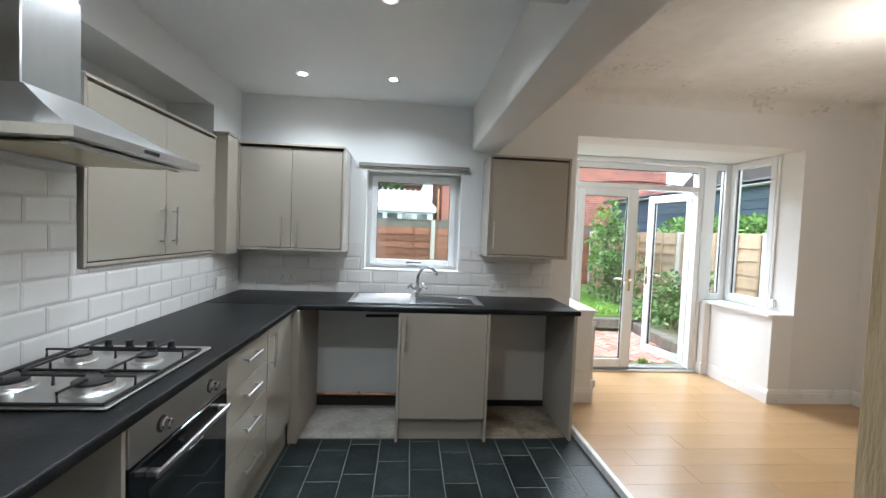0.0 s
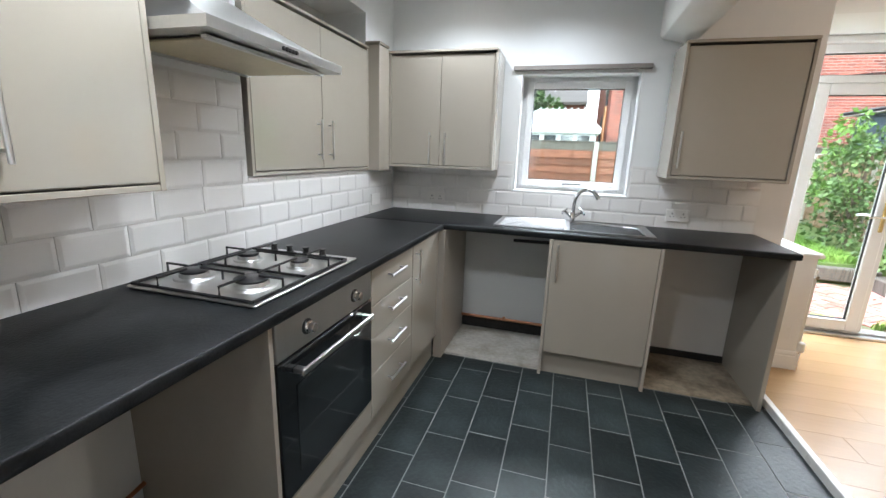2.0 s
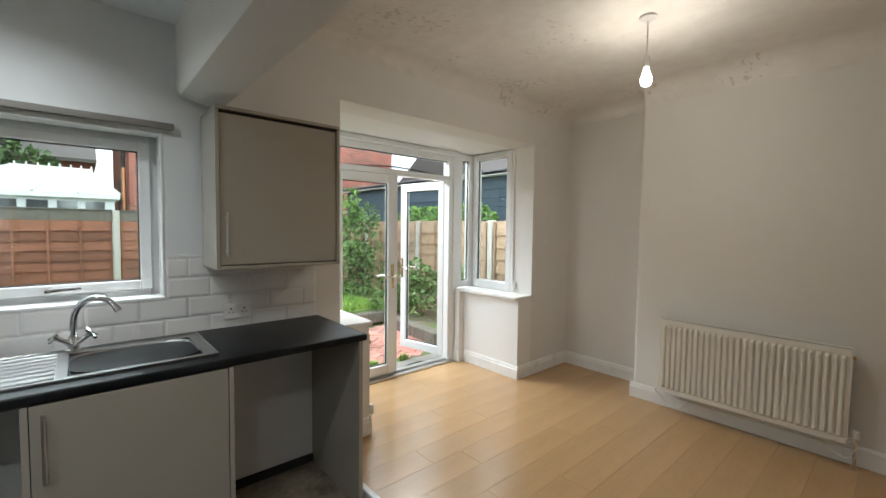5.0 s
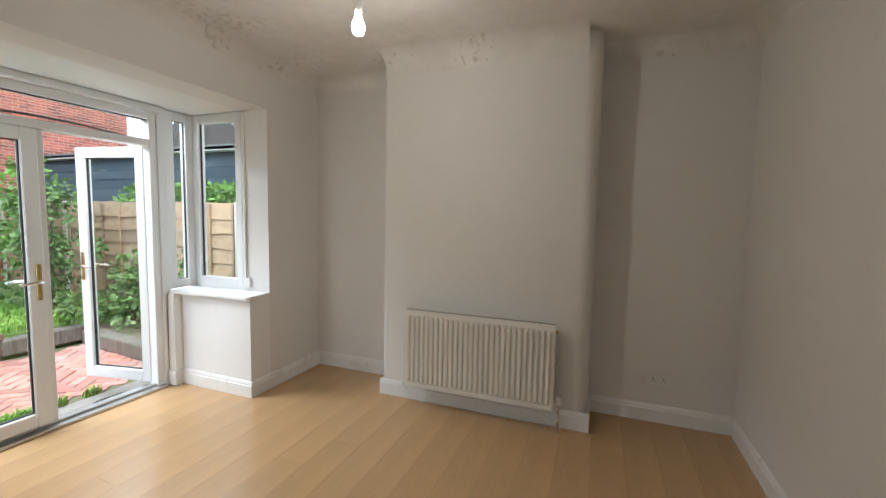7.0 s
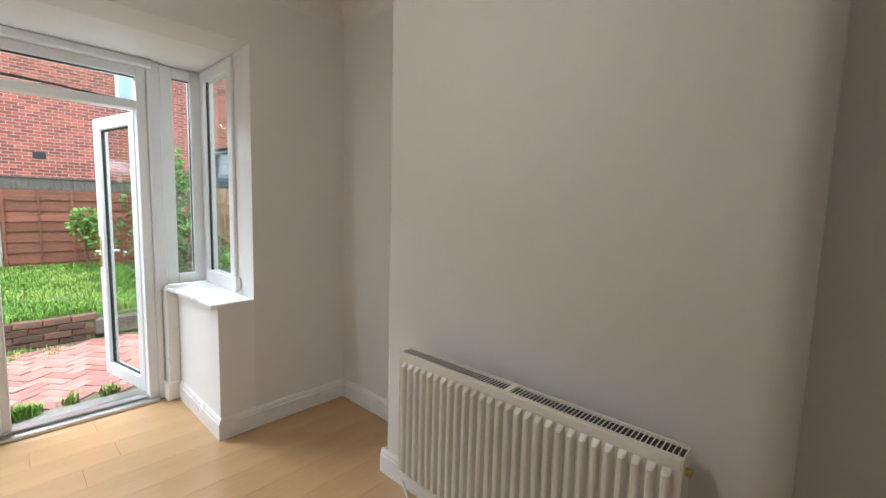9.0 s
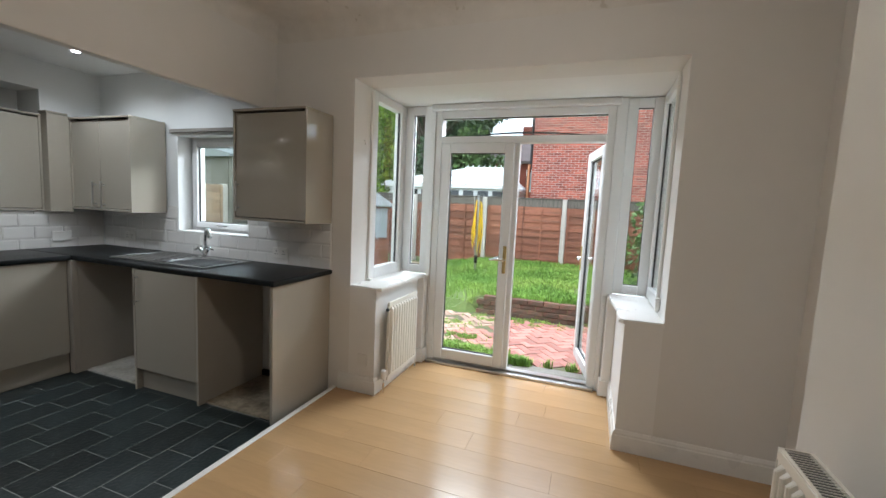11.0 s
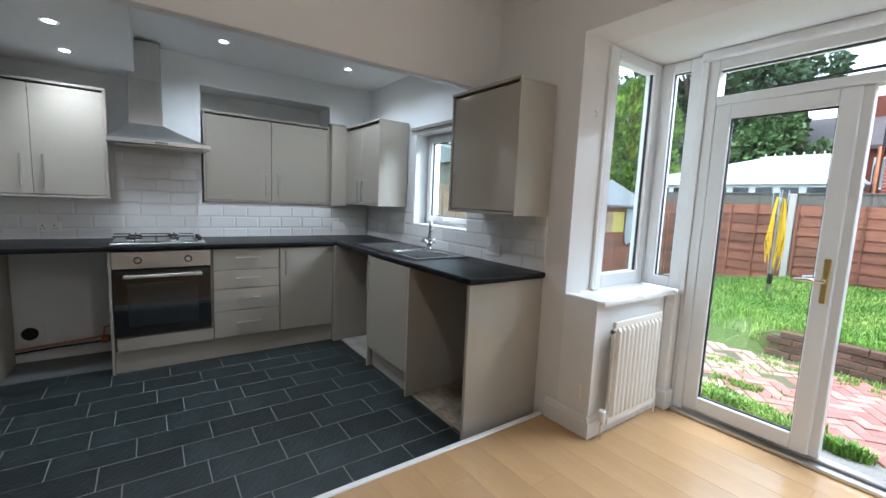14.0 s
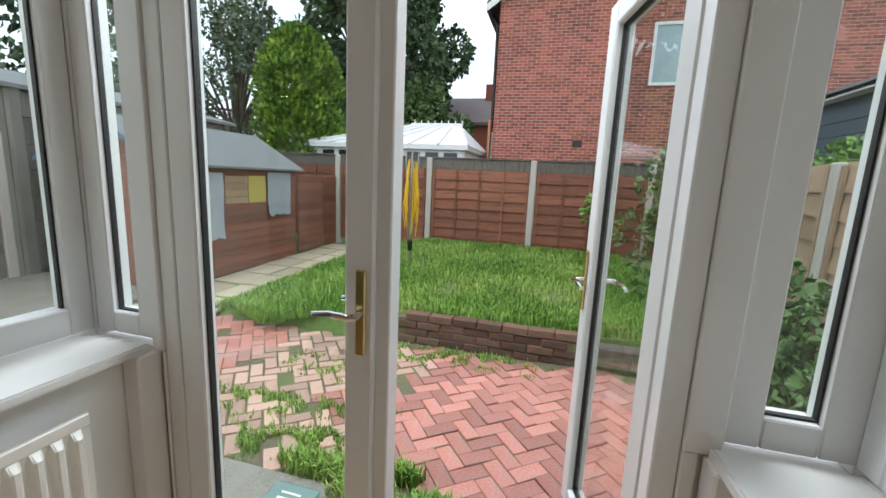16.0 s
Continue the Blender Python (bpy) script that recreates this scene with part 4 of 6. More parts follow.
for (ya, yb) in ((-2.275, -2.0), (-2.0, -1.735)):
    bm = bmesh.new()
    z = WT + 0.017
    for pts in ([(0.06, ya, z), (0.53, ya, z)], [(0.06, yb, z), (0.53, yb, z)], [(0.06, ya, z), (0.06, yb, z)], [(0.53, ya, z), (0.53, yb, z)]):
        add_tube(bm, pts, 0.0055, 6)
    for bx in (0.17, 0.41):
        my = (ya + yb) / 2
        for d in ((1, 0), (-1, 0), (0, 1), (0, -1)):
            ex = bx + d[0] * 0.12 if d[0] else bx
            ey = my + d[1] * (yb - ya) / 2 if d[1] else my
            ix, iy = bx + d[0] * 0.03, my + d[1] * 0.03
            add_tube(bm, [(ex, ey, z), (ex, ey, z + 0.032), (ix, iy, z + 0.032)], 0.0045, 6)
    part("pan_support", bm, IRON, hb, "black enamelled wire pan support")
for k in range(4):
    part("hob_knob", lathe([(0.017, 0), (0.017, 0.004), (0.013, 0.006), (0.012, 0.022), (0.016, 0.026), (0.016, 0.03)], (0.15 + 0.082 * k, -1.70, WT + 0.011), 20), BLACKP, hb, "round black control knob", True)

hb.location += Vector((0.025, -0.021, 0))

# sink and tap
sk = thing("sink", "stainless steel inset sink with a ribbed drainer", "sink", (1.45, -0.3, WT))
bm = boxes((0.965, 1.455, -0.545, -0.075, WT + 0.001, WT + 0.008), (1.455, 1.955, -0.545, -0.50, WT + 0.001, WT + 0.008), (1.455, 1.955, -0.155, -0.075, WT + 0.001, WT + 0.008), (1.905, 1.955, -0.50, -0.155, WT + 0.001, WT + 0.008))
part("sink_plate", bm, SINKSTEEL, sk)
part("rim", boxes((0.965, 1.955, -0.545, -0.535, WT + 0.008, WT + 0.013), (0.965, 1.955, -0.085, -0.075, WT + 0.008, WT + 0.013), (0.965, 0.975, -0.535, -0.085, WT + 0.008, WT + 0.013), (1.945, 1.955, -0.535, -0.085, WT + 0.008, WT + 0.013), bevel=0.002), SINKSTEEL, sk)
for k in range(7):
    y = -0.50 + k * 0.06
    part("drainer_rib", tube([(1.0, y, WT + 0.006), (1.42, y, WT + 0.009)], 0.008, 8), SINKSTEEL, sk, "", True)
bm = bmesh.new()
cx, cy = 1.68, -0.328
prev = None
for s, z in ((1.0, WT + 0.0085), (0.985, WT + 0.004), (0.95, WT - 0.02), (0.9, WT - 0.12), (0.82, WT - 0.15), (0.1, WT - 0.155)):
    rg = []
    for k in range(40):
        a = 2 * math.pi * k / 40
        c, d = math.cos(a), math.sin(a)
        rg.append(bm.verts.new((cx + s * 0.225 * math.copysign(abs(c) ** 0.5, c), cy + s * 0.172 * math.copysign(abs(d) ** 0.5, d), z)))
    if prev:
        for k in range(40):
            bm.faces.new((prev[k], prev[(k + 1) % 40], rg[(k + 1) % 40], rg[k]))
    prev = rg
bm.faces.new(prev)
part("bowl", bm, SINKSTEEL, sk, "rounded steel bowl", True)
part("drain", lathe([(0.03, 0), (0.035, 0.004), (0.02, 0.005)], (cx, cy, WT - 0.154), 20), CHROME, sk, "", True)
tp = thing("mixer_tap", "chrome swan-neck mixer tap with two crosshead handles", "tap", (1.47, -0.11, WT))
part("base", lathe([(0.028, 0.008), (0.028, 0.016), (0.02, 0.022), (0.019, 0.07), (0.015, 0.08)], (1.47, -0.11, WT), 20), CHROME, tp, "", True)
arc = [(1.47, -0.11, WT + 0.07), (1.472, -0.112, WT + 0.14)]
for k in range(1, 10):
    a = math.pi * 0.86 * k / 9
    q = 0.095 * (1 - math.cos(a))
    arc.append((1.472 + q * 0.85, -0.112 - q * 0.5, WT + 0.14 + 0.105 * math.sin(a)))
part("spout", tube(arc, [0.014] * (len(arc) - 1) + [0.016], 14), CHROME, tp, "", True)
for s in (-1, 1):
    h = part("tap_handle", tube([(1.47 + s * 0.012, -0.115, WT + 0.045), (1.47 + s * 0.05, -0.125, WT + 0.075), (1.47 + s * 0.06, -0.128, WT + 0.083)], [0.012, 0.011, 0.014], 12), CHROME, tp, "", True)
    part("crosshead", tube([(1.47 + s * 0.045, -0.095, WT + 0.10), (1.47 + s * 0.075, -0.155, WT + 0.066)], 0.007, 8), CHROME, h, "", True)
    part("crosshead", tube([(1.47 + s * 0.045, -0.15, WT + 0.10), (1.47 + s * 0.078, -0.10, WT + 0.07)], 0.007, 8), CHROME, h, "", True)


# sockets and switches
def socket(place, face, label, gangs=2, holes=True):
    """A white plate with plug holes; face is the outward axis ('y-' or 'x+' or 'x-')."""
    w = 0.146 if gangs == 2 else 0.086
    root = thing("wall_socket", label, "socket", place, "electrical sockets")
    def flat(u0, u1, v0, v1, d0, d1):
        x, y, z = place
        if face == "y-":
            return (x + u0, x + u1, y - d1, y - d0, z + v0, z + v1)
        if face == "x+":
            return (x + d0, x + d1, y + u0, y + u1, z + v0, z + v1)
        return (x - d1, x - d0, y + u0, y + u1, z + v0, z + v1)
    p = part("plate", boxes(flat(-w / 2, w / 2, -0.043, 0.043, 0, 0.009), bevel=0.002), WHITEP, root)
    if holes:
        for g in range(gangs):
            c = (g - (gangs - 1) / 2) * 0.07
            part("pin_holes", boxes(flat(c - 0.004, c + 0.004, 0.008, 0.018, 0.009, 0.0095), flat(c - 0.014, c - 0.007, -0.012, -0.006, 0.009, 0.0095), flat(c + 0.007, c + 0.014, -0.012, -0.006, 0.009, 0.0095)), BLACKP, p, "dark pin holes")
            part("rocker", boxes(flat(c + 0.012, c + 0.024, 0.012, 0.03, 0.009, 0.013), bevel=0.001), WHITEP, p)
    return root


socket((0.395, -0.013, 1.035), "y-", "white double socket on the tiles")
socket((2.17, -0.013, 1.02), "y-", "white double socket on the tiles")
socket((0.013, -0.36, 1.03), "x+", "white switched outlet on the tiles", 2, False)
socket((0.013, -2.70, 1.02), "x+", "white double socket on the tiles")
socket((5.609, -3.04, 0.318), "x-", "white double socket above the skirting", 2)
socket((2.945, -0.001, 0.26), "y-", "painted-over blank plate low on the wall", 1, False)
socket((2.30, -3.529, 1.25), "y-", "white light switch on the wall", 1, False).matrix_basis = pose(2.30, -3.529, 1.25, 0, 0, 180)

# downlights
for dx, dy, dz in DOWNLIGHTS:
    r = thing("downlight", "recessed round downlight, lit", "downlight", (dx, dy, dz), "kitchen downlights")
    part("bezel", lathe([(0.045, 0.0), (0.043, -0.005), (0.03, -0.004), (0.03, -0.001)], (dx, dy, dz), 24), CHROME, r, "", True)
    part("lamp", lathe([(0.028, -0.002), (0.02, -0.006), (0.005, -0.007)], (dx, dy, dz), 16), SPOTGLOW, r, "glowing lamp", True)

# pendant
pd = thing("pendant_light", "bare lit bulb on a short white flex", "pendant light", (4.02, -1.475, H))
part("ceiling_rose", lathe([(0.048, 0), (0.046, -0.012), (0.03, -0.022), (0.012, -0.027)], (4.02, -1.475, H), 24), WHITEP, pd, "", True)
part("flex", tube([(4.02, -1.475, H - 0.025), (4.022, -1.475, H - 0.15), (4.02, -1.475, H - 0.23)], 0.0035, 8), WHITEP, pd)
part("lampholder", lathe([(0.008, 0), (0.017, -0.012), (0.019, -0.06), (0.017, -0.075)], (4.02, -1.475, H - 0.22), 18), WHITEP, pd, "", True)
part("bulb", lathe([(0.012, -0.0), (0.016, -0.02), (0.029, -0.055), (0.031, -0.075), (0.024, -0.098), (0.008, -0.106)], (4.02, -1.475, H - 0.293), 20), BULBGLOW, pd, "glowing bulb", True).visible_shadow = False


# radiators
def radiator(label, length, height, panels, name="radiator"):
    """A convector radiator along x from 0 to length, face towards -y, its back at y = 0."""
    root = thing(name, label, "radiator", (0, 0, 0))
    d = 0.06 if panels == 1 else 0.10
    def panel(y):
        n = int(length / (0.045 if panels == 1 else 0.039))
        bm = bmesh.new()
        prof = [(0.0, y)]
        step = (length - 0.03) / n
        for i in range(n):
            a = 0.015 + i * step
            prof += [(a + step * 0.14, y + 0.004), (a + step * 0.26, y - 0.016), (a + step * 0.38, y - 0.02), (a + step * 0.62, y - 0.02), (a + step * 0.74, y - 0.016), (a + step * 0.86, y + 0.004)]
        prof.append((length, y))
        zs = [(0.035, 0.0), (0.055, 1.0), (height - 0.055, 1.0), (height - 0.035, 0.0)]
        rows = [[bm.verts.new((px, y + (py - y) * k, pz)) for px, py in prof] for pz, k in zs]
        for a, b in zip(rows, rows[1:]):
            for i in range(len(prof) - 1):
                bm.faces.new((a[i], a[i + 1], b[i + 1], b[i]))
        bmesh.ops.recalc_face_normals(bm, faces=bm.faces[:])
        add_box(bm, 0, length, y - 0.004, y + 0.012, 0, 0.035, bevel=0.003)
        add_box(bm, 0, length, y - 0.004, y + 0.012, height - 0.035, height, bevel=0.003)
        add_box(bm, 0.0, length, y + 0.0045, y + 0.012, 0.035, height - 0.035)
        return bm
    part("front_panel", panel(-d), RADW, root)
    if panels == 2:
        part("rear_panel", boxes((0, length, -0.03, -0.018, 0, height), bevel=0.003), RADW, root)
        for bx in (-0.004, length):
            part("side_cover", boxes((bx, bx + 0.004, -d - 0.003, -0.015, 0.03, height + 0.002)), RADW, root)
        n = int(length / 0.014)
        bars = [(0.0, length, -d - 0.003, -d + 0.008, height + 0.0005, height + 0.004), (0.0, length, -0.026, -0.015, height + 0.0005, height + 0.004), (length / 2 - 0.01, length / 2 + 0.01, -d + 0.008, -0.026, height + 0.0005, height + 0.004)]
        bars += [(i * length / n, i * length / n + 0.003, -d + 0.008, -0.026, height + 0.0005, height + 0.003) for i in range(n)]
        part("top_grille", boxes(*bars), RADW, root, "slotted top grille")
        # added black plate stands in for the shade seen through the slots
        part("grille_shadow_gap", boxes((0.0, length, -d + 0.009, -0.027, height - 0.006, height - 0.003)), BLACKP, root, "black plate standing in for the shade under the grille")
        part("fins", boxes(*[(0.02 + i * 0.03, 0.021 + i * 0.03, -d + 0.015, -0.032, 0.03, height - 0.02) for i in range(int((length - 0.04) / 0.03))]), BLACKP, root, "dark convector fins")
    for bx in (0.12, length - 0.15):
        part("bracket", boxes((bx, bx + 0.03, -0.03, 0.043 if panels == 2 else 0, 0.05, height - 0.05)), RADW, root)
    return root


rd = radiator("large white double-panel radiator on the chimney breast", 1.13, 0.60, 2)
rd.matrix_basis = pose(5.205, -1.205, 0.17, 0, 0, -90)
tails = part("valve_tail", tube([(1.134, -0.05, 0.03), (1.16, -0.05, 0.03), (1.168, -0.05, 0.0), (1.168, -0.05, -0.169)], 0.008, 8), CHROME, rd, "", True)
part("valve_cap", lathe([(0.017, 0), (0.017, 0.045), (0.012, 0.05)], (1.168, -0.05, 0.035), 16), WHITEP, rd, "white lockshield valve cap", True)
part("pipe_tail", tube([(-0.005, -0.05, 0.03), (-0.03, -0.05, 0.02), (-0.035, -0.06, -0.02), (0.05, -0.08, -0.10), (0.16, -0.09, -0.11), (0.2, -0.05, -0.08)], 0.006, 8), WHITEP, rd, "white plastic pipe", True)
part("pipe_tail", tube([(1.168, -0.05, -0.02), (1.16, -0.07, -0.08), (1.12, -0.08, -0.10), (1.04, -0.06, -0.07)], 0.005, 8), WHITEP, rd, "white plastic pipe", True)
part("blanking_plug", lathe([(0.012, 0), (0.012, 0.015)], (1.134, -0.06, 0.55), 10, "x"), BRASS, rd)
rl = radiator("small white single-panel radiator under the bay sill", 0.53, 0.62, 1)
rl.matrix_basis = pose(3.05, 0.095, 0.085, 0, 0, 90)
part("rear_plate", boxes((-0.004, 0.534, -0.052, -0.046, 0.01, 0.61)), RADW, rl)
part("valve_body", tube([(-0.004, -0.05, 0.03), (-0.035, -0.05, 0.03), (-0.04, -0.05, 0.0), (-0.04, -0.05, -0.084)], 0.008, 8), CHROME, rl, "", True)
part("valve_head", lathe([(0.019, 0), (0.022, 0.01), (0.022, 0.06), (0.015, 0.068)], (-0.04, -0.05, 0.03), 16), WHITEP, rl, "white thermostatic valve head", True)
part("pipe_tail", tube([(0.534, -0.05, 0.03), (0.56, -0.05, 0.03), (0.562, -0.05, -0.084)], 0.007, 8), WHITEP, rl, "", True)
part("bleed_plug", lathe([(0.013, 0), (0.013, 0.016)], (-0.018, -0.055, 0.565), 10, "x"), CHROME, rl)


# ---------------------------------------------------------------- garden
PZ = -0.12   # patio level


def lawn_height(x, y):
    """The lawn slopes down to the patio beside the low wall."""
    k = min(1, max(0, (y - 2.6) / 1.2)) if x < 2.95 else min(1, max(0, (y - 3.34) / 0.06))
    rise = 0.235 + 0.085 * min(1, max(0, (y - 3.4) / 3.6))
    side = min(1, max(0, (x - 0.95) / 1.1))
    low = 0.02 + 0.022 * max(0, min(y, 7.2) - 2.6)
    return PZ + 0.01 + (rise + 0.02 * noise.noise((x * 0.8, y * 0.8, 0))) * k * side + low * (1 - side)


gx = [-3000, -300, -60, -20, -8, -4, -2.2] + [-2 + 0.2 * i for i in range(42)] + [6.5, 8, 12, 20, 60, 300, 3000]
gy = [1.0 + 0.2 * i for i in range(12)] + [3.34] + [3.4 + 0.2 * i for i in range(22)] + [8.2, 9, 11, 16, 30, 60, 300, 3000]
gy = [-3000, -300, -60, -20, -8, -5.4] + [0.985] + gy
verts, faces = [], []
for j, y in enumerate(gy):
    for i, x in enumerate(gx):
        z = lawn_height(x, y) if (-2.2 <= x <= 6.5 and 0.98 <= y <= 8.3) else (-0.3 if y < 0.98 else 0.0)
        if y < 3.35 and 0.4 < x < 5.5 and (y <= 3.2 or x > 2.95):
            z = PZ - 0.055
        verts.append((x, y, z))
for j in range(len(gy) - 1):
    for i in range(len(gx) - 1):
        a = j * len(gx) + i
        faces.append((a, a + 1, a + len(gx) + 1, a + len(gx)))
ground = tagged(new("ground", soup("ground", verts, faces, LAWN)), "rough green lawn reaching to the fences", "ground", kind="structure")
structure("patio_bed", boxes((0.55, 5.45, 1.48, 3.33, PZ - 0.06, PZ - 0.012)), SOIL, "mossy soil between the patio bricks", "ground")
GRITTY = mat("gritty_concrete", (0.27, 0.25, 0.22), 0.95, vary=(5, 0.3), grain=(70, 0.35), bump=(60, 0.8), tint=(0.2, 0.19, 0.15))
structure("pavement_step", boxes((2.2, 5.2, 0.985, 1.475, PZ - 0.06, PZ + 0.004), bevel=0.01), GRITTY, "rough concrete strip outside the doors", "pavement")

structure("pavement_side", boxes((-1.95, 0.07, 0.3, 3.52, -0.14, -0.03), bevel=0.005), GRITTY, "worn concrete yard beside the shed", "pavement")
# low brick wall
rw = thing("retaining_wall", "low old brick wall holding back the lawn", "garden wall", (3.75, 3.36, PZ))
part("core", boxes((2.98, 4.58, 3.31, 3.40, PZ - 0.03, 0.10)), SOIL, rw)
me = mesh_of("wall_brick", boxes((-0.107, 0.107, -0.05, 0.05, -0.0325, 0.0325), bevel=0.005), OLDBRICK)
rng = random.Random(4)
for c in range(4):
    for i in range(8):
        x = 2.95 + 0.222 * i + (0.111 if c % 2 else 0)
        if x > 4.5:
            continue
        piece("brick", me, pose(x + 0.11, 3.345 + rng.uniform(-0.01, 0.01), PZ + 0.025 + 0.072 * c, rng.uniform(-2, 2), rng.uniform(-2, 2), rng.uniform(-2, 2)), rw)
for nm, m in (("sleeper", pose(5.0, 3.35, 0.0, 0, 0, -4)), ("sleeper", pose(5.28, 2.45, -0.04, 0, 0, 85)), ("sleeper", pose(5.38, 4.6, 0.05, 0, 0, 88))):
    o = solid("sleeper", boxes((-0.75, 0.75, -0.09, 0.09, -0.09, 0.09), bevel=0.015), GRAVEL_BOARD, "weathered timber sleeper edging the flower bed", "sleeper", "bed edging")
    o.matrix_basis = m if nm == "sleeper" and m.translation.x > 5.1 else m @ Matrix.Diagonal((0.55, 1, 1, 1))
solid("flower_bed", boxes((5.35, 6.25, 0.99, 7.1, PZ - 0.05, 0.02)), SOIL, "dark soil flower bed along the fence", "flower bed")


# fences
def fence_panel(root, x0, x1, z0, z1, rows, material, seed):
    rng = random.Random(seed)
    h = (z1 - z0) / rows
    for r in range(rows):
        n, v, f = 8, [], []
        for i in range(n + 1):
            x = x0 + (x1 - x0) * i / n
            wob = rng.uniform(-0.012, 0.012)
            for dy, dz in ((0.012, 0.0), (-0.03, 0.0), (-0.006, h * 1.12), (0.008, h * 1.12)):
                v.append((x, dy, z0 + r * h + dz + wob))
        for i in range(n):
            for k in range(4):
                a, b = i * 4 + k, i * 4 + (k + 1) % 4
                f.append((a, b, b + 4, a + 4))
        me = soup("slat", v, f, material)
        piece("slat", me, Matrix(), root)
    for k in range(5):
        x = x0 + 0.02 + (x1 - x0 - 0.06) * k / 4
        part("batten", boxes((x, x + 0.035, -0.052, -0.031, z0, z1)), material, root)


def fence_run(name, label, place, turn, count, pitch, zlow, zhigh, material, seed, cap=True, low_boards=False):
    """Posts with waney-lap panels between them, along x from place."""
    for k in range(count):
        root = thing(name, label, "fence", (0, 0, 0), name + " panels")
        fence_panel(root, 0.06, pitch - 0.06, zlow, zhigh, 8, material, seed + k)
        if cap:
            part("top_board", boxes((0.05, pitch - 0.05, -0.012, 0.014, zhigh, zhigh + 0.19), bevel=0.003), GRAVEL_BOARD, root, "grey weathered top board")
            part("capping", boxes((0.05, pitch - 0.05, -0.03, 0.03, zhigh + 0.19, zhigh + 0.215), bevel=0.004), GRAVEL_BOARD, root)
        if low_boards:
            part("gravel_board", boxes((0.05, pitch - 0.05, -0.02, 0.025, zlow - 0.62, zlow - 0.32), bevel=0.006), OLDCONCRETE, root, "grey concrete gravel board")
            part("gravel_board", boxes((0.05, pitch - 0.05, -0.02, 0.025, zlow - 0.315, zlow - 0.01), bevel=0.006), OLDCONCRETE, root, "grey concrete gravel board")
        root.matrix_basis = place @ pose(pitch * k, 0, 0) @ turn
    for k in range(count + 1):
        p = solid("fence_post", boxes((-0.052, 0.052, -0.055, 0.055, zlow - 0.75, zhigh + (0.2 if cap else 0.03)), bevel=0.012), POST, "grey concrete fence post", "fence post", "fence posts")
        p.matrix_basis = place @ pose(pitch * k, 0, 0)


fence_run("rear_fence", "red-stained waney-lap fence panel with a grey top board", pose(-1.77, 7.3, 0), Matrix(), 5, 1.885, 0.13, 1.555, FENCE, 10)
fence_run("side_fence", "pale new timber fence panel", pose(6.3, 7.25, 0) @ pose(0, 0, 0, 0, 0, -90), Matrix(), 4, 1.83, 0.05, 1.60, PALEFENCE, 30, False)
fence_run("boundary_fence", "pale timber fence panel above concrete boards", pose(-2.0, 0.2, 0) @ pose(0, 0, 0, 0, 0, 90), Matrix(), 2, 1.5, 0.60, 1.66, PALEFENCE, 50, False, True)

# shed
sh = thing("garden_shed", "old brown timber shed with a grey felt roof", "shed", (-0.75, 5.0, 0))
sx0, sx1, sy0, sy1, se, sr = -1.6, 0.05, 3.5, 5.95, 1.45, 1.93
part("frame", boxes((sx0 + 0.02, sx1 - 0.02, sy0 + 0.02, sy1 - 0.02, -0.15, se - 0.02)), SHEDWOOD, sh)
for k in range(13):
    z = -0.03 + k * 0.112
    part("cladding_board", prism([(sx1 - 0.018, z), (sx1 + 0.012, z), (sx1 - 0.004, z + 0.116), (sx1 - 0.018, z + 0.116)], "y", sy0, sy1), SHEDWOOD, sh)
    part("cladding_board", prism([(sy0 + 0.018, z), (sy0 - 0.012, z), (sy0 + 0.004, z + 0.116), (sy0 + 0.018, z + 0.116)], "x", sx0, sx1), SHEDWOOD, sh)
mid = (sx0 + sx1) / 2
part("gable", prism([(sx0, se - 0.03), (sx1, se - 0.03), (mid, sr - 0.03)], "y", sy0, sy1), SHEDWOOD, sh)
part("roof", prism([(sx1 + 0.12, se - 0.06), (mid, sr), (mid, sr + 0.03), (sx1 + 0.12, se - 0.03)], "y", sy0 - 0.1, sy1 + 0.1), FELT, sh, "grey roofing felt")
part("roof", prism([(sx0 - 0.12, se - 0.06), (sx0 - 0.12, se - 0.03), (mid, sr + 0.03), (mid, sr)], "y", sy0 - 0.1, sy1 + 0.1), FELT, sh, "grey roofing felt")
part("shed_door", boxes((mid - 0.53, mid - 0.006, sy0 - 0.03, sy0 - 0.013, 0.0, 1.5), bevel=0.004), SHEDWOOD, sh)
part("shed_door", boxes((mid + 0.006, mid + 0.53, sy0 - 0.03, sy0 - 0.013, 0.0, 1.5), bevel=0.004), SHEDWOOD, sh)
part("barge_board", prism([(sx1 + 0.12, se - 0.08), (mid, sr - 0.02), (mid, sr + 0.035), (sx1 + 0.12, se - 0.02)], "y", sy0 - 0.115, sy0 - 0.101), mat("blue_trim", (0.07, 0.14, 0.22), 0.6), sh, "blue painted barge board")
part("barge_board", prism([(sx0 - 0.12, se - 0.08), (sx0 - 0.12, se - 0.02), (mid, sr + 0.035), (mid, sr - 0.02)], "y", sy0 - 0.115, sy0 - 0.101), bpy.data.materials["blue_trim"], sh, "blue painted barge board")


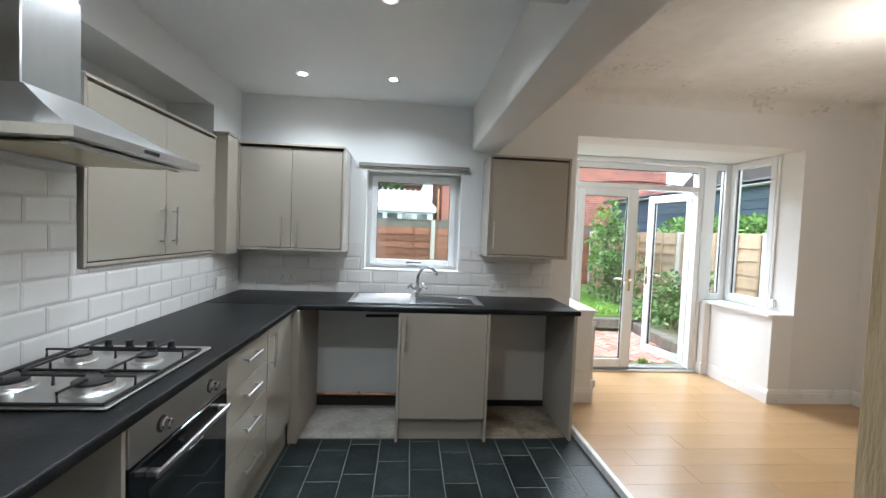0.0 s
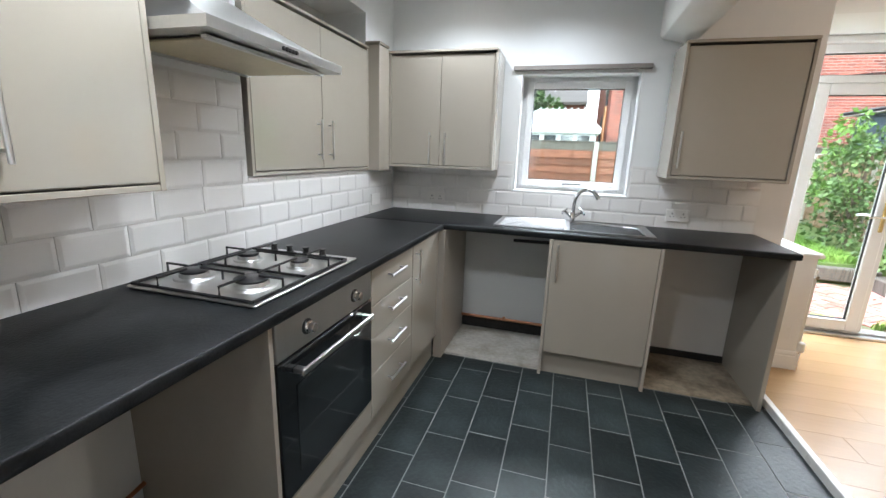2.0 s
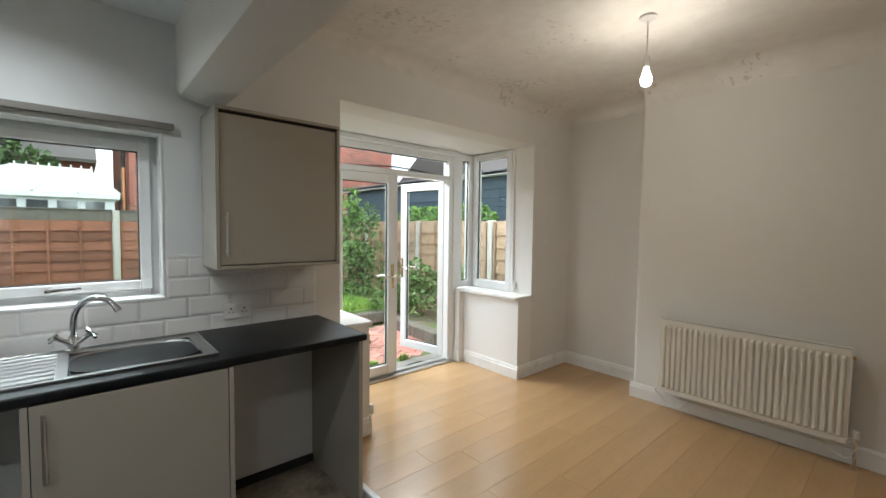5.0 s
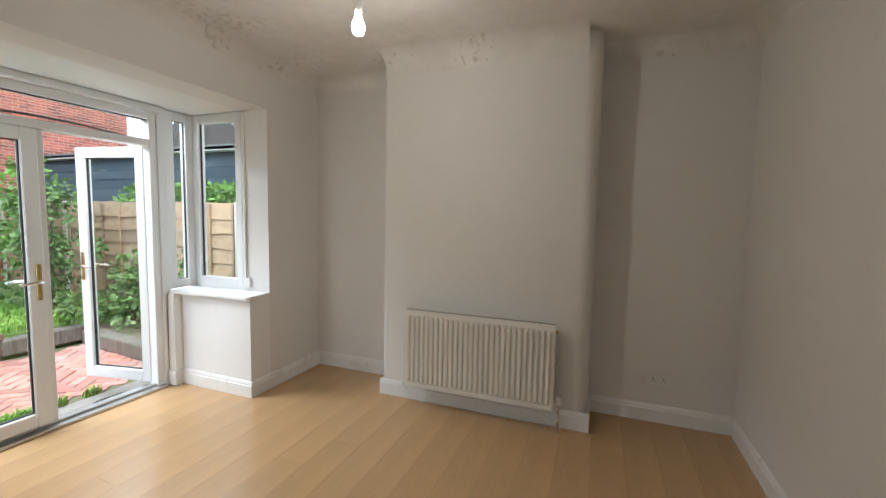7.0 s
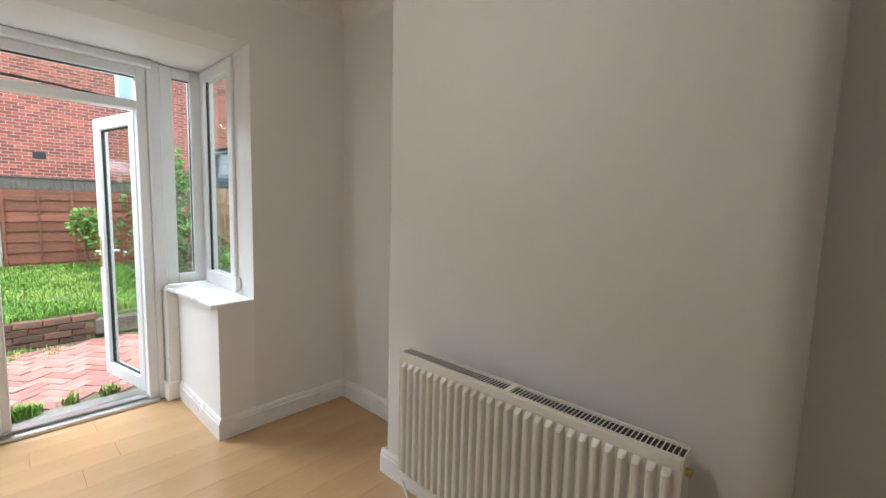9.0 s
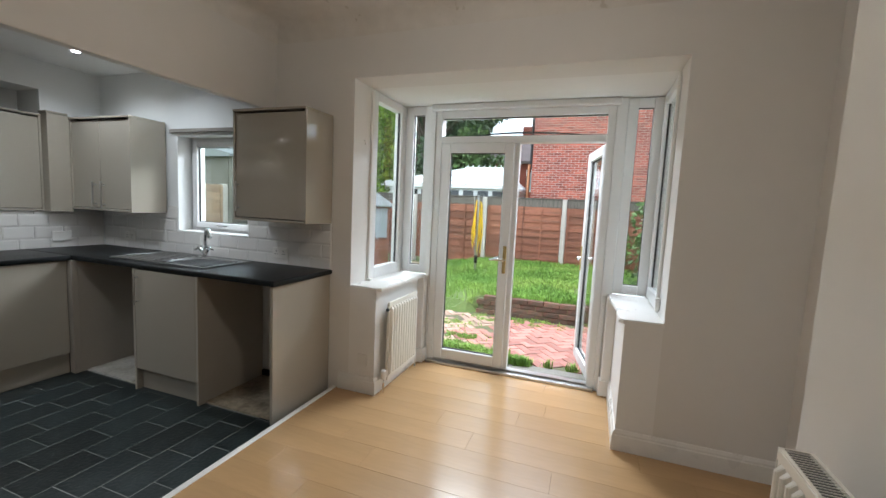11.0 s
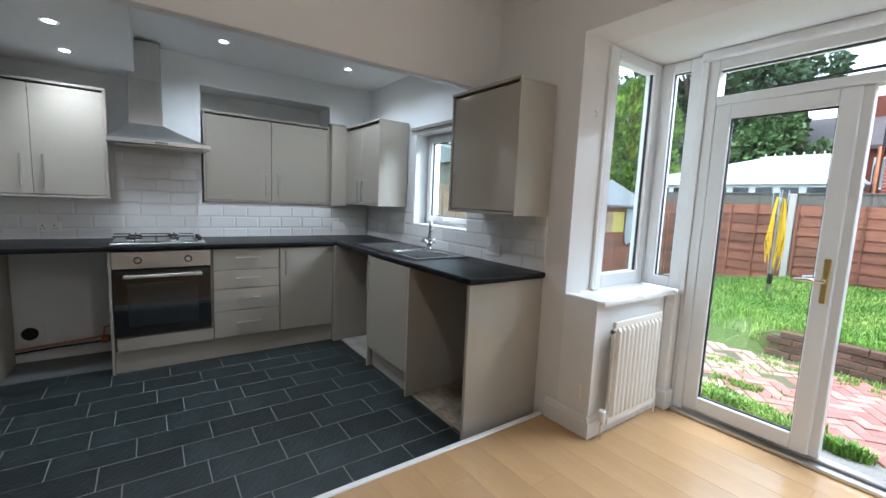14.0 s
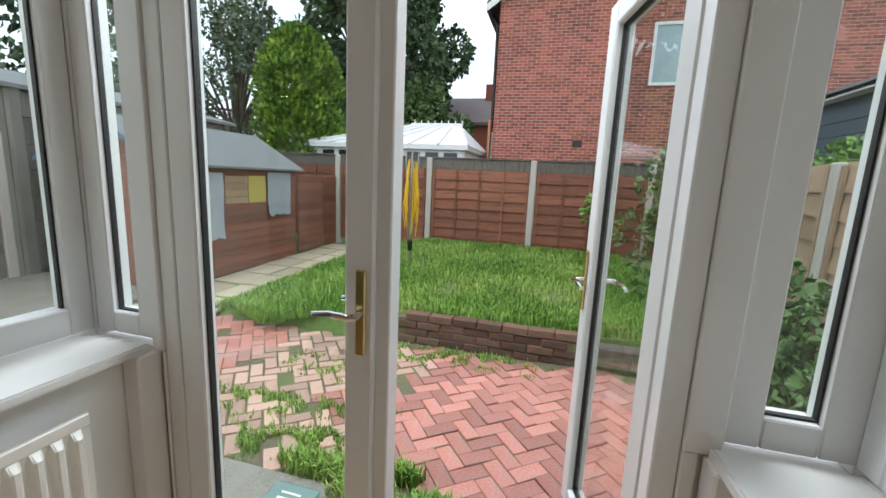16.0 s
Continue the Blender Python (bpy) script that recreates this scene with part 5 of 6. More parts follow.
def cloth(y0, y1, z0, z1, seed):
    rng = random.Random(seed)
    bm = bmesh.new()
    n = 6
    grid = [[bm.verts.new((sx1 + 0.022 + rng.uniform(0, 0.02), y0 + (y1 - y0) * i / n, z0 + (z1 - z0) * j / n + (rng.uniform(-0.05, 0.03) if j == 0 else 0))) for i in range(n + 1)] for j in range(n + 1)]
    for j in range(n):
        for i in range(n):
            bm.faces.new((grid[j][i], grid[j][i + 1], grid[j + 1][i + 1], grid[j + 1][i]))
    geo = bmesh.ops.extrude_face_region(bm, geom=bm.faces[:])
    bmesh.ops.translate(bm, verts=[v for v in geo["geom"] if isinstance(v, bmesh.types.BMVert)], vec=(0.006, 0, 0))
    bmesh.ops.recalc_face_normals(bm, faces=bm.faces[:])
    return bm


part("window_cover", cloth(3.72, 4.36, 0.5, 1.33, 1), SHEET, sh, "torn pale grey sheet", True)
part("window_cover", cloth(5.24, 5.78, 0.72, 1.36, 2), SHEET, sh, "torn pale grey sheet", True)
part("window_board", boxes((sx1 + 0.014, sx1 + 0.022, 4.84, 5.2, 0.92, 1.3)), mat("yellow_board", (0.62, 0.5, 0.14), 0.7), sh, "yellow window board")
for k in range(4):
    part("window_slat", boxes((sx1 + 0.014, sx1 + 0.022 + 0.006 * (k % 2), 4.40, 4.82, 0.92 + k * 0.095, 1.01 + k * 0.095)), PALEFENCE, sh, "pale board nailed across the window")
# short boarded run with a gate behind the shed
gt = thing("garden_gate", "red-brown boarded gate and screen beside the shed", "gate", (0.1, 6.6, 0))
for k in range(11):
    part("board", boxes((0.06, 0.085, 6.0, 6.78, 0.03 + 0.118 * k, 0.143 + 0.118 * k), bevel=0.003), SHEDWOOD, gt)
    part("gate_board", boxes((0.09, 0.112, 6.80, 7.2, 0.03 + 0.118 * k, 0.143 + 0.118 * k), bevel=0.003), FENCE, gt)
# neighbour's concrete garage beyond the boundary
ng = thing("neighbour_garage", "grey concrete panel garage beyond the boundary fence", "garage", (-4.6, 4.5, 0))
part("wall", boxes((-5.6, -2.06, 3.36, 6.8, -0.1, 2.2)), OLDCONCRETE, ng)
for k in range(7):
    part("panel", boxes((-2.058, -2.02, 3.4, 6.78, 0.0 + 0.315 * k, 0.308 + 0.315 * k), bevel=0.006), OLDCONCRETE, ng, "weathered concrete panel")
for k in range(3):
    part("pier", boxes((-2.05, -1.96, 3.36 + 1.65 * k, 3.48 + 1.65 * k, -0.1, 2.22), bevel=0.008), OLDCONCRETE, ng)
part("roof", prism([(-5.8, 2.2), (-1.92, 2.21), (-1.92, 2.26), (-3.8, 2.7), (-5.8, 2.26)], "y", 3.26, 6.9), FELT, ng)

# paving flags beside the shed
path = structure("pavement_path", boxes((0.08, 1.0, 2.6, 7.1, PZ - 0.1, PZ + 0.012)), SOIL, "bed under the path flags", "pavement")
rng = random.Random(8)
for r in range(9):
    for c in range(2):
        fw, fl = 0.44, 0.48
        me = mesh_of("flag", boxes((-fw / 2, fw / 2, -fl / 2, fl / 2, -0.02, 0.02), bevel=0.006), FLAG)
        piece("flag", me, pose(0.31 + 0.46 * c + rng.uniform(-0.01, 0.01), 2.85 + 0.5 * r, PZ + 0.028 + 0.011 * r + rng.uniform(-0.004, 0.004), rng.uniform(-1, 1), rng.uniform(-1, 1), rng.uniform(-1.5, 1.5)), path)

# folded rotary airer with yellow lines
AX, AY = 2.36, 5.30
ra = thing("rotary_airer", "folded rotary washing line with yellow cords", "rotary airer", (AX, AY, 0))
part("pole", tube([(AX, AY, -0.05), (AX, AY, 1.0), (AX, AY, 1.62)], [0.022, 0.02, 0.016], 10), STEEL, ra, "", True)
part("collar", lathe([(0.03, 0.36), (0.034, 0.4), (0.034, 0.5), (0.024, 0.52)], (AX, AY, 0.0), 12), BLACKP, ra, "black plastic collar")
for k in range(4):
    a = k * math.pi / 2 + 0.4
    part("arm", tube([(AX + 0.03 * math.cos(a), AY + 0.03 * math.sin(a), 0.5), (AX + 0.09 * math.cos(a), AY + 0.09 * math.sin(a), 1.72)], 0.007, 6), STEEL, ra)
rng = random.Random(3)
for k in range(16):
    a = rng.uniform(0, 6.28)
    z0 = rng.uniform(1.2, 1.6)
    z1 = rng.uniform(0.55, 0.95)
    r = rng.uniform(0.06, 0.13)
    a2 = a + rng.uniform(-0.9, 0.9)
    pts = [(AX + 0.07 * math.cos(a), AY + 0.07 * math.sin(a), z0), (AX + r * math.cos(a), AY + r * math.sin(a), (z0 * 0.4 + z1 * 0.6)), (AX + r * 0.7 * math.cos(a2), AY + r * 0.7 * math.sin(a2), z1), (AX + r * math.cos(a2), AY + r * math.sin(a2), (z0 + z1) / 2), (AX + 0.07 * math.cos(a2), AY + 0.07 * math.sin(a2), z0 + 0.05)]
    part("cord", tube(pts, 0.006, 5), YELLOW, ra)


# ---------------------------------------------------------------- beyond the fences
def brick_face(x0, x1, z0, z1, y, skip=lambda x, z: False, sgn=-1):
    """Stretcher-bond bricks proud of a mortar face in the xz plane."""
    v, f = [], []
    L, Hh = 0.225, 0.075
    rows = int((z1 - z0) / Hh)
    for r in range(rows):
        z = z0 + r * Hh
        x = x0 - (L / 2 if r % 2 else 0)
        while x < x1:
            a, b = max(x, x0), min(x + L - 0.014, x1)
            if b - a > 0.03 and not skip((a + b) / 2, z):
                k = len(v)
                v += [(a, y, z), (b, y, z), (b, y, z + Hh - 0.011), (a, y, z + Hh - 0.011)]
                v += [(a + 0.002, y + sgn * 0.008, z + 0.002), (b - 0.002, y + sgn * 0.008, z + 0.002), (b - 0.002, y + sgn * 0.008, z + Hh - 0.013), (a + 0.002, y + sgn * 0.008, z + Hh - 0.013)]
                f += [(k + 4, k + 5, k + 6, k + 7), (k, k + 1, k + 5, k + 4), (k + 1, k + 2, k + 6, k + 5), (k + 2, k + 3, k + 7, k + 6), (k + 3, k, k + 4, k + 7)]
            x += L
    return v, f


def far_window(root, x0, x1, y, z0, z1, face="y"):
    if face == "y":
        f = part("window", boxes((x0, x0 + 0.07, y - 0.03, y + 0.03, z0, z1), (x1 - 0.07, x1, y - 0.03, y + 0.03, z0, z1), (x0 + 0.07, x1 - 0.07, y - 0.03, y + 0.03, z0, z0 + 0.07), (x0 + 0.07, x1 - 0.07, y - 0.03, y + 0.03, z1 - 0.07, z1)), UPVC, root)
        part("pane", boxes((x0 + 0.07, x1 - 0.07, y - 0.005, y + 0.005, z0 + 0.07, z1 - 0.07)), FARPANE, f)
    else:
        f = part("window", boxes((y - 0.03, y + 0.03, x0, x0 + 0.07, z0, z1), (y - 0.03, y + 0.03, x1 - 0.07, x1, z0, z1), (y - 0.03, y + 0.03, x0 + 0.07, x1 - 0.07, z0, z0 + 0.07), (y - 0.03, y + 0.03, x0 + 0.07, x1 - 0.07, z1 - 0.07, z1)), UPVC, root)
        part("pane", boxes((y - 0.005, y + 0.005, x0 + 0.07, x1 - 0.07, z0 + 0.07, z1 - 0.07)), FARPANE, f)


# brick house with its gable to the garden
HX, HY, HE = 2.5, 11.3, 5.95
hs = thing("brick_house", "red brick house with a gable and white windows", "house", (6, 14, 0))
apex = 6.6
bm = prism([(HX, -0.1), (HX + 8.4, -0.1), (HX + 8.4, HE), (HX + 4.2, HE + 2.9), (HX, HE)], "y", HY, HY + 7)
part("wall", bm, MORTAR, hs)
v, f = brick_face(HX, HX + 8.4, 1.35, HE + 2.9, HY, lambda x, z: z + 0.08 > HE + 2.9 * (1 - abs(x - HX - 4.2) / 4.2))
b = new("bricks", soup("bricks", v, f, BRICK))
b.parent = hs
b.matrix_parent_inverse = Matrix.Translation((-6, -14, 0))
tagged(b, kind="stuff")
v, f = brick_face(-HY - 7, -HY, 1.35, HE, HX, sgn=-1)
b = new("bricks", soup("bricks", [(y, -x, z) for x, y, z in v], [q[::-1] for q in f], BRICK))
b.parent = hs
b.matrix_parent_inverse = Matrix.Translation((-6, -14, 0))
tagged(b, kind="stuff")
for s in (1, -1):
    cx = HX + 4.2
    e = cx - s * 4.55
    part("roof", prism([(cx, HE + 3.05), (e, HE - 0.16), (e, HE - 0.04), (cx, HE + 3.2)], "y", HY - 0.12, HY + 7.1), ROOFTILE, hs, "dark tiled roof slope")
    part("verge", prism([(cx, HE + 2.92), (e, HE - 0.29), (e, HE - 0.12), (cx, HE + 3.1)], "y", HY - 0.15, HY - 0.121), UPVC, hs, "white verge board")
part("gutter", boxes((HX - 0.36, HX - 0.24, HY - 0.1, HY + 7, HE - 0.26, HE - 0.14), bevel=0.02), BLACKP, hs, "black gutter")
part("downpipe", tube([(HX - 0.28, HY + 0.35, HE - 0.2), (HX - 0.1, HY + 0.35, HE - 0.5), (HX - 0.1, HY + 0.35, 2.9), (HX - 0.18, HY + 0.3, 2.6), (HX - 0.18, HY + 0.3, 0)], 0.045, 8), BLACKP, hs, "black downpipe")
part("soil_pipe", tube([(HX - 0.12, HY + 0.1, 3.0), (HX - 0.12, HY + 0.1, 0)], 0.055, 8), COPPER, hs, "rusty brown soil pipe")
far_window(hs, HY + 0.9, HY + 1.9, HX - 0.02, 3.6, 4.9, "x")
far_window(hs, 6.2, 7.05, HY - 0.02, 3.82, 5.25)
part("air_vent", boxes((4.58, 4.81, HY - 0.02, HY, 2.34, 2.5), bevel=0.004), BLACKP, hs, "small air brick")
# further wing and the terrace seen past the gable
wg = thing("brick_house", "red brick terrace houses with white windows", "house", (-1, 23, 0))
part("wall", boxes((-9.5, 2.0, 22.3, 28, -0.1, 4.3)), BRICK, wg)
part("roof", prism([(22.1, 4.25), (22.1, 4.4), (25.2, 6.2), (28.2, 4.4), (28.2, 4.25)], "x", -9.7, 2.1), ROOFTILE, wg, "dark tiled roof")
for x in (-8.6, -6.2, -3.4, -1.6, 0.6):
    far_window(wg, x, x + 1.1, 22.27, 2.6, 3.9)
for x in (-4.6, -0.2):
    part("chimney", boxes((x, x + 0.7, 24.8, 25.5, 5.6, 6.9)), BRICK, wg)
# white conservatory
cv = thing("conservatory", "white conservatory with a pale polycarbonate roof", "conservatory", (0.3, 10.6, 0))
part("frame", boxes((-2.1, 2.1, 9.7, 12.6, -0.1, 2.06)), UPVC, cv)
for k in range(8):
    part("pane", boxes((-1.7 + 0.47 * k, -1.37 + 0.47 * k, 9.685, 9.699, 0.9, 2.0)), OVENWINDOW, cv)
part("fascia", boxes((-2.2, 2.2, 9.6, 12.7, 2.06, 2.18), bevel=0.01), UPVC, cv)
bm = bmesh.new()
q = [bm.verts.new(p) for p in ((-2.2, 9.6, 2.18), (2.2, 9.6, 2.18), (2.2, 12.7, 2.18), (-2.2, 12.7, 2.18), (0.35, 10.9, 2.78), (1.7, 10.9, 2.78))]
for ix in ((0, 1, 5, 4), (1, 2, 5), (2, 3, 4, 5), (3, 0, 4), (0, 3, 2, 1)):
    bm.faces.new([q[i] for i in ix])
bmesh.ops.recalc_face_normals(bm, faces=bm.faces[:])
part("roof", bm, WHITEROOF, cv, "pale translucent roof")
for k in range(7):
    part("glazing_bar", tube([(-2.2 + 4.4 * k / 6, 9.58, 2.19), (0.35 + 1.35 * k / 6, 10.88, 2.79)], 0.022, 6), UPVC, cv)
part("ridge", boxes((0.3, 1.75, 10.86, 10.94, 2.76, 2.84), bevel=0.01), UPVC, cv)
for k in range(8):
    part("finial", lathe([(0.022, 0), (0.014, 0.025), (0.022, 0.045), (0.003, 0.08)], (0.4 + 0.19 * k, 10.9, 2.84), 8), UPVC, cv)

# slate-blue outbuilding beyond the side fence
ob_ = thing("outbuilding", "slate-blue timber outbuilding with a white roof edge", "outbuilding", (9, 5, 0))
part("frame", prism([(7.5, -0.1), (12.5, -0.1), (12.5, 2.15), (7.5, 2.5)], "y", 2.2, 8.6), SLATEBLUE, ob_)
for k in range(14):
    part("board", boxes((7.47, 7.5, 2.2, 8.6, 0.05 + k * 0.17, 0.212 + k * 0.17), bevel=0.004), SLATEBLUE, ob_)
part("roof_edge", boxes((7.3, 7.46, 2.0, 8.8, 2.5, 2.58), bevel=0.01), UPVC, ob_, "white roof edge")
part("roof", prism([(7.3, 2.52), (12.7, 2.16), (12.7, 2.24), (7.3, 2.6)], "y", 2.0, 8.8), FELT, ob_)
nb = thing("brick_house", "distant house with a brown tiled roof and chimney", "house", (19, 12, 0))
part("wall", boxes((15, 24, 9, 17, -0.1, 3.2)), BRICK, nb)
part("roof", prism([(8.8, 3.1), (8.8, 3.3), (13, 6.2), (17.2, 3.3), (17.2, 3.1)], "x", 14.7, 24.3), ROOFTILE, nb)
part("chimney", boxes((17.0, 17.8, 12.5, 13.3, 5.6, 7.2)), BRICK, nb)
nb2 = thing("brick_house", "distant house with a brown tiled roof", "house", (19, 2, 0))
part("wall", boxes((17, 26, -3, 6.5, -0.1, 2.6)), BRICK, nb2)
part("roof", prism([(16.8, 2.5), (16.8, 2.7), (21.5, 5.4), (26.2, 2.7), (26.2, 2.5)], "y", -3.2, 6.7), ROOFTILE, nb2)


# ---------------------------------------------------------------- plants
def leaf_cloud(count, size, place_of, seed, droop=0.2):
    """Many small folded leaves; place_of(rng) gives a place and an outward way."""
    rng = random.Random(seed)
    v, f = [], []
    for _ in range(count):
        p, d = place_of(rng)
        d = (d + Vector((rng.gauss(0, 0.6), rng.gauss(0, 0.6), rng.gauss(0, 0.6) - droop))).normalized()
        s = size * rng.uniform(0.6, 1.4)
        side = d.cross(Vector((rng.gauss(0, 1), rng.gauss(0, 1), rng.gauss(0, 1)))).normalized() * s * 0.36
        k = len(v)
        mid_p = p + d * s * 0.5 + d.cross(side).normalized() * s * 0.08
        v += [tuple(p), tuple(mid_p + side), tuple(p + d * s), tuple(mid_p - side)]
        f.append((k, k + 1, k + 2, k + 3))
    return v, f


def plant(name, label, category, base, trunk_h, trunk_r, clumps, count, size, leaf, seed, limbs=True):
    """A stem with limbs to each clump and leaves round the clumps (x, y, z, radius)."""
    root = thing(name, label, category, base)
    b = Vector(base)
    bm = bmesh.new()
    add_tube(bm, [b + Vector((0, 0, -0.1)), b + Vector((0.03, 0.02, trunk_h * 0.5)), b + Vector((0, 0, trunk_h))], [trunk_r, trunk_r * 0.8, trunk_r * 0.55], 8)
    rng = random.Random(seed)
    if limbs:
        for x, y, z, r in clumps:
            c = b + Vector((x, y, z))
            s = b + Vector((0, 0, trunk_h * rng.uniform(0.45, 0.95)))
            add_tube(bm, [s, (s + c) / 2 + Vector((0, 0, r * 0.2)), c], [trunk_r * 0.45, trunk_r * 0.3, trunk_r * 0.12], 5)
    part("trunk", bm, BARK, root)
    weights = [r ** 2 for *_, r in clumps]
    def place_of(rng):
        x, y, z, r = rng.choices(clumps, weights)[0]
        d = Vector((rng.gauss(0, 1), rng.gauss(0, 1), rng.gauss(0, 1) * 0.85)).normalized()
        return b + Vector((x, y, z)) + d * r * rng.uniform(0.55, 1.05) ** 0.6, d
    v, f = leaf_cloud(count, size, place_of, seed)
    crown = new("crown", soup("crown", v, f, leaf))
    crown.parent = root
    crown.matrix_parent_inverse = Matrix.Translation(-b)
    tagged(crown, kind="stuff")
    return root


def tree_clumps(seed, n, w, z0, z1, r):
    rng = random.Random(seed)
    out = []
    for _ in range(n):
        t = rng.random()
        k = math.sin(math.pi * (0.15 + 0.8 * t)) * w
        a = rng.uniform(0, 6.28)
        q = k * math.sqrt(rng.random())
        out.append((q * math.cos(a), q * math.sin(a), z0 + (z1 - z0) * t, r * rng.uniform(0.7, 1.3)))
    return out


# clipped conifer: shaggy upright sprays on a tapered column
cn = thing("conifer", "tall bright green clipped conifer", "tree", (-2.75, 10.2, 0))
part("trunk", tube([(-2.75, 10.2, -0.1), (-2.75, 10.2, 4.6)], [0.12, 0.03], 8), BARK, cn)
def conifer_place(rng):
    t = rng.random() ** 0.8
    a = rng.uniform(0, 6.28)
    r = 1.2 * min(1, (1.02 - t) * 4.2) ** 0.5 * (0.9 + 0.1 * min(1, t * 4)) * (0.86 + 0.34 * noise.noise((3.2 * math.cos(a), 3.2 * math.sin(a), t * 11))) * rng.uniform(0.6, 1.04)
    return Vector((-2.75 + r * math.cos(a), 10.2 + r * math.sin(a), 0.3 + 4.85 * t)), Vector((math.cos(a), math.sin(a), 0.9))
v, f = leaf_cloud(24000, 0.115, conifer_place, 5, -0.5)
crown = new("crown", soup("crown", v, f, LEAF_CONIFER))
crown.parent = cn
crown.matrix_parent_inverse = Matrix.Translation((2.75, -10.2, 0))
tagged(crown, kind="stuff")
plant("tree", "dark green broadleaf tree behind the conifer", "tree", (-3.2, 16, 0), 5.0, 0.22, tree_clumps(1, 34, 3.0, 1.8, 9.6, 1.0), 15000, 0.24, LEAF_DARK, 21)
plant("tree", "large dark broadleaf tree beyond the conservatory", "tree", (-3.6, 21, 0), 6.0, 0.28, tree_clumps(2, 30, 2.7, 3.6, 10.5, 1.0), 13000, 0.27, LEAF_DARK, 22)
plant("tree", "airy grey-green tree behind the shed", "tree", (-8.2, 14, 0), 4.0, 0.16, tree_clumps(3, 38, 2.9, 2.2, 7.8, 0.6), 8500, 0.16, LEAF_AIRY, 23)
plant("tree", "dark green tree beyond the boundary fence", "tree", (-9.5, 9, 0), 3.5, 0.2, tree_clumps(4, 26, 2.6, 1.5, 7.0, 0.9), 9000, 0.22, LEAF_DARK, 24)
plant("tree", "rounded green tree beyond the shed", "tree", (-0.6, 15.2, 0), 2.5, 0.14, tree_clumps(6, 14, 1.3, 1.2, 4.6, 0.6), 6000, 0.18, LEAF_MID, 26)
plant("tree", "dark conifer far beyond the side fence", "tree", (23, 8, 0), 4.0, 0.2, tree_clumps(5, 20, 1.8, 1.5, 8.0, 0.8), 5000, 0.3, LEAF_DARK, 25)
plant("shrub", "tall leafy shrub against the fence", "shrub", (5.6, 4.5, 0), 1.1, 0.03, tree_clumps(11, 16, 0.5, 0.3, 1.7, 0.24), 1500, 0.075, LEAF_MID, 31)
plant("shrub", "young light green shrub with upright shoots", "shrub", (5.9, 5.6, 0), 1.5, 0.03, tree_clumps(12, 10, 0.35, 0.9, 2.15, 0.2), 700, 0.1, LEAF_LIGHT, 32)
plant("shrub", "low green shrub in the flower bed", "shrub", (5.75, 3.1, 0), 0.5, 0.025, tree_clumps(13, 12, 0.5, 0.12, 0.75, 0.2), 1500, 0.07, LEAF_MID, 33)
plant("shrub", "low leafy shrub beside the bay", "shrub", (5.8, 1.95, 0), 0.5, 0.02, tree_clumps(14, 12, 0.42, 0.15, 0.85, 0.18), 1100, 0.07, LEAF_MID, 34)
plant("shrub", "small flowering shrub by the fence", "shrub", (4.9, 6.6, 0), 0.8, 0.02, tree_clumps(15, 8, 0.3, 0.3, 1.1, 0.16), 600, 0.07, LEAF_LIGHT, 35)
plant("shrub", "bright hedge top beyond the side fence", "hedge", (7.0, 3.6, 0), 1.0, 0.05, [(0, -0.9 + 0.3 * k, 1.65, 0.28) for k in range(8)], 2600, 0.08, LEAF_LIGHT, 36)


# grass: blades over the lawn and tufts on the patio
def grass(name, label, spots, seed, lo, hi):
    rng = random.Random(seed)
    v, f = [], []
    for x, y, z in spots:
        h, a, lean = rng.uniform(lo, hi), rng.uniform(0, 6.28), rng.uniform(0.1, 0.7)
        w = 0.004 + 0.02 * h
        c, s = math.cos(a), math.sin(a)
        k = len(v)
        v += [(x - s * w, y + c * w, z - 0.01), (x + s * w, y - c * w, z - 0.01), (x + c * lean * h * 0.35 + s * w * 0.7, y + s * lean * h * 0.35 - c * w * 0.7, z + h * 0.6), (x + c * lean * h * 0.35 - s * w * 0.7, y + s * lean * h * 0.35 + c * w * 0.7, z + h * 0.6), (x + c * lean * h, y + s * lean * h, z + h * (1 - 0.3 * lean))]
        f += [(k, k + 1, k + 2, k + 3), (k + 3, k + 2, k + 4)]
    return tagged(new(name, soup(name, v, f, GRASS)), label, "grass", kind="stuff")


rng = random.Random(77)
spots = []
while len(spots) < 62000:
    x, y = rng.uniform(0.9, 5.4), 2.5 + 4.8 * rng.random() ** 1.35
    if x > 2.9 and y < 3.42:
        continue
    if x < 2.9 and y < 3.25 - 0.42 * noise.noise((x * 2, y * 2, 3)) - 0.1 * (x - 1):
        continue
    if noise.noise((x * 1.7, y * 1.7, 0)) + rng.uniform(-0.3, 0.6) < -0.1:
        continue
    spots.append((x, y, lawn_height(x, y)))
grass("lawn_grass", "long uneven green lawn grass", spots, 1, 0.03, 0.11)
def tufts(*rows):
    out = []
    for cx, cy, r, n in rows:
        for _ in range(n):
            q, a = r * math.sqrt(rng.random()) * rng.uniform(0.4, 1), rng.uniform(0, 6.28)
            x, y = cx + q * math.cos(a) * 1.3, cy + q * math.sin(a) * 0.6
            if r < 0.17 or noise.noise((x * 7, y * 7, 1)) > -0.02:
                out.append((x, y, PZ))
    return out


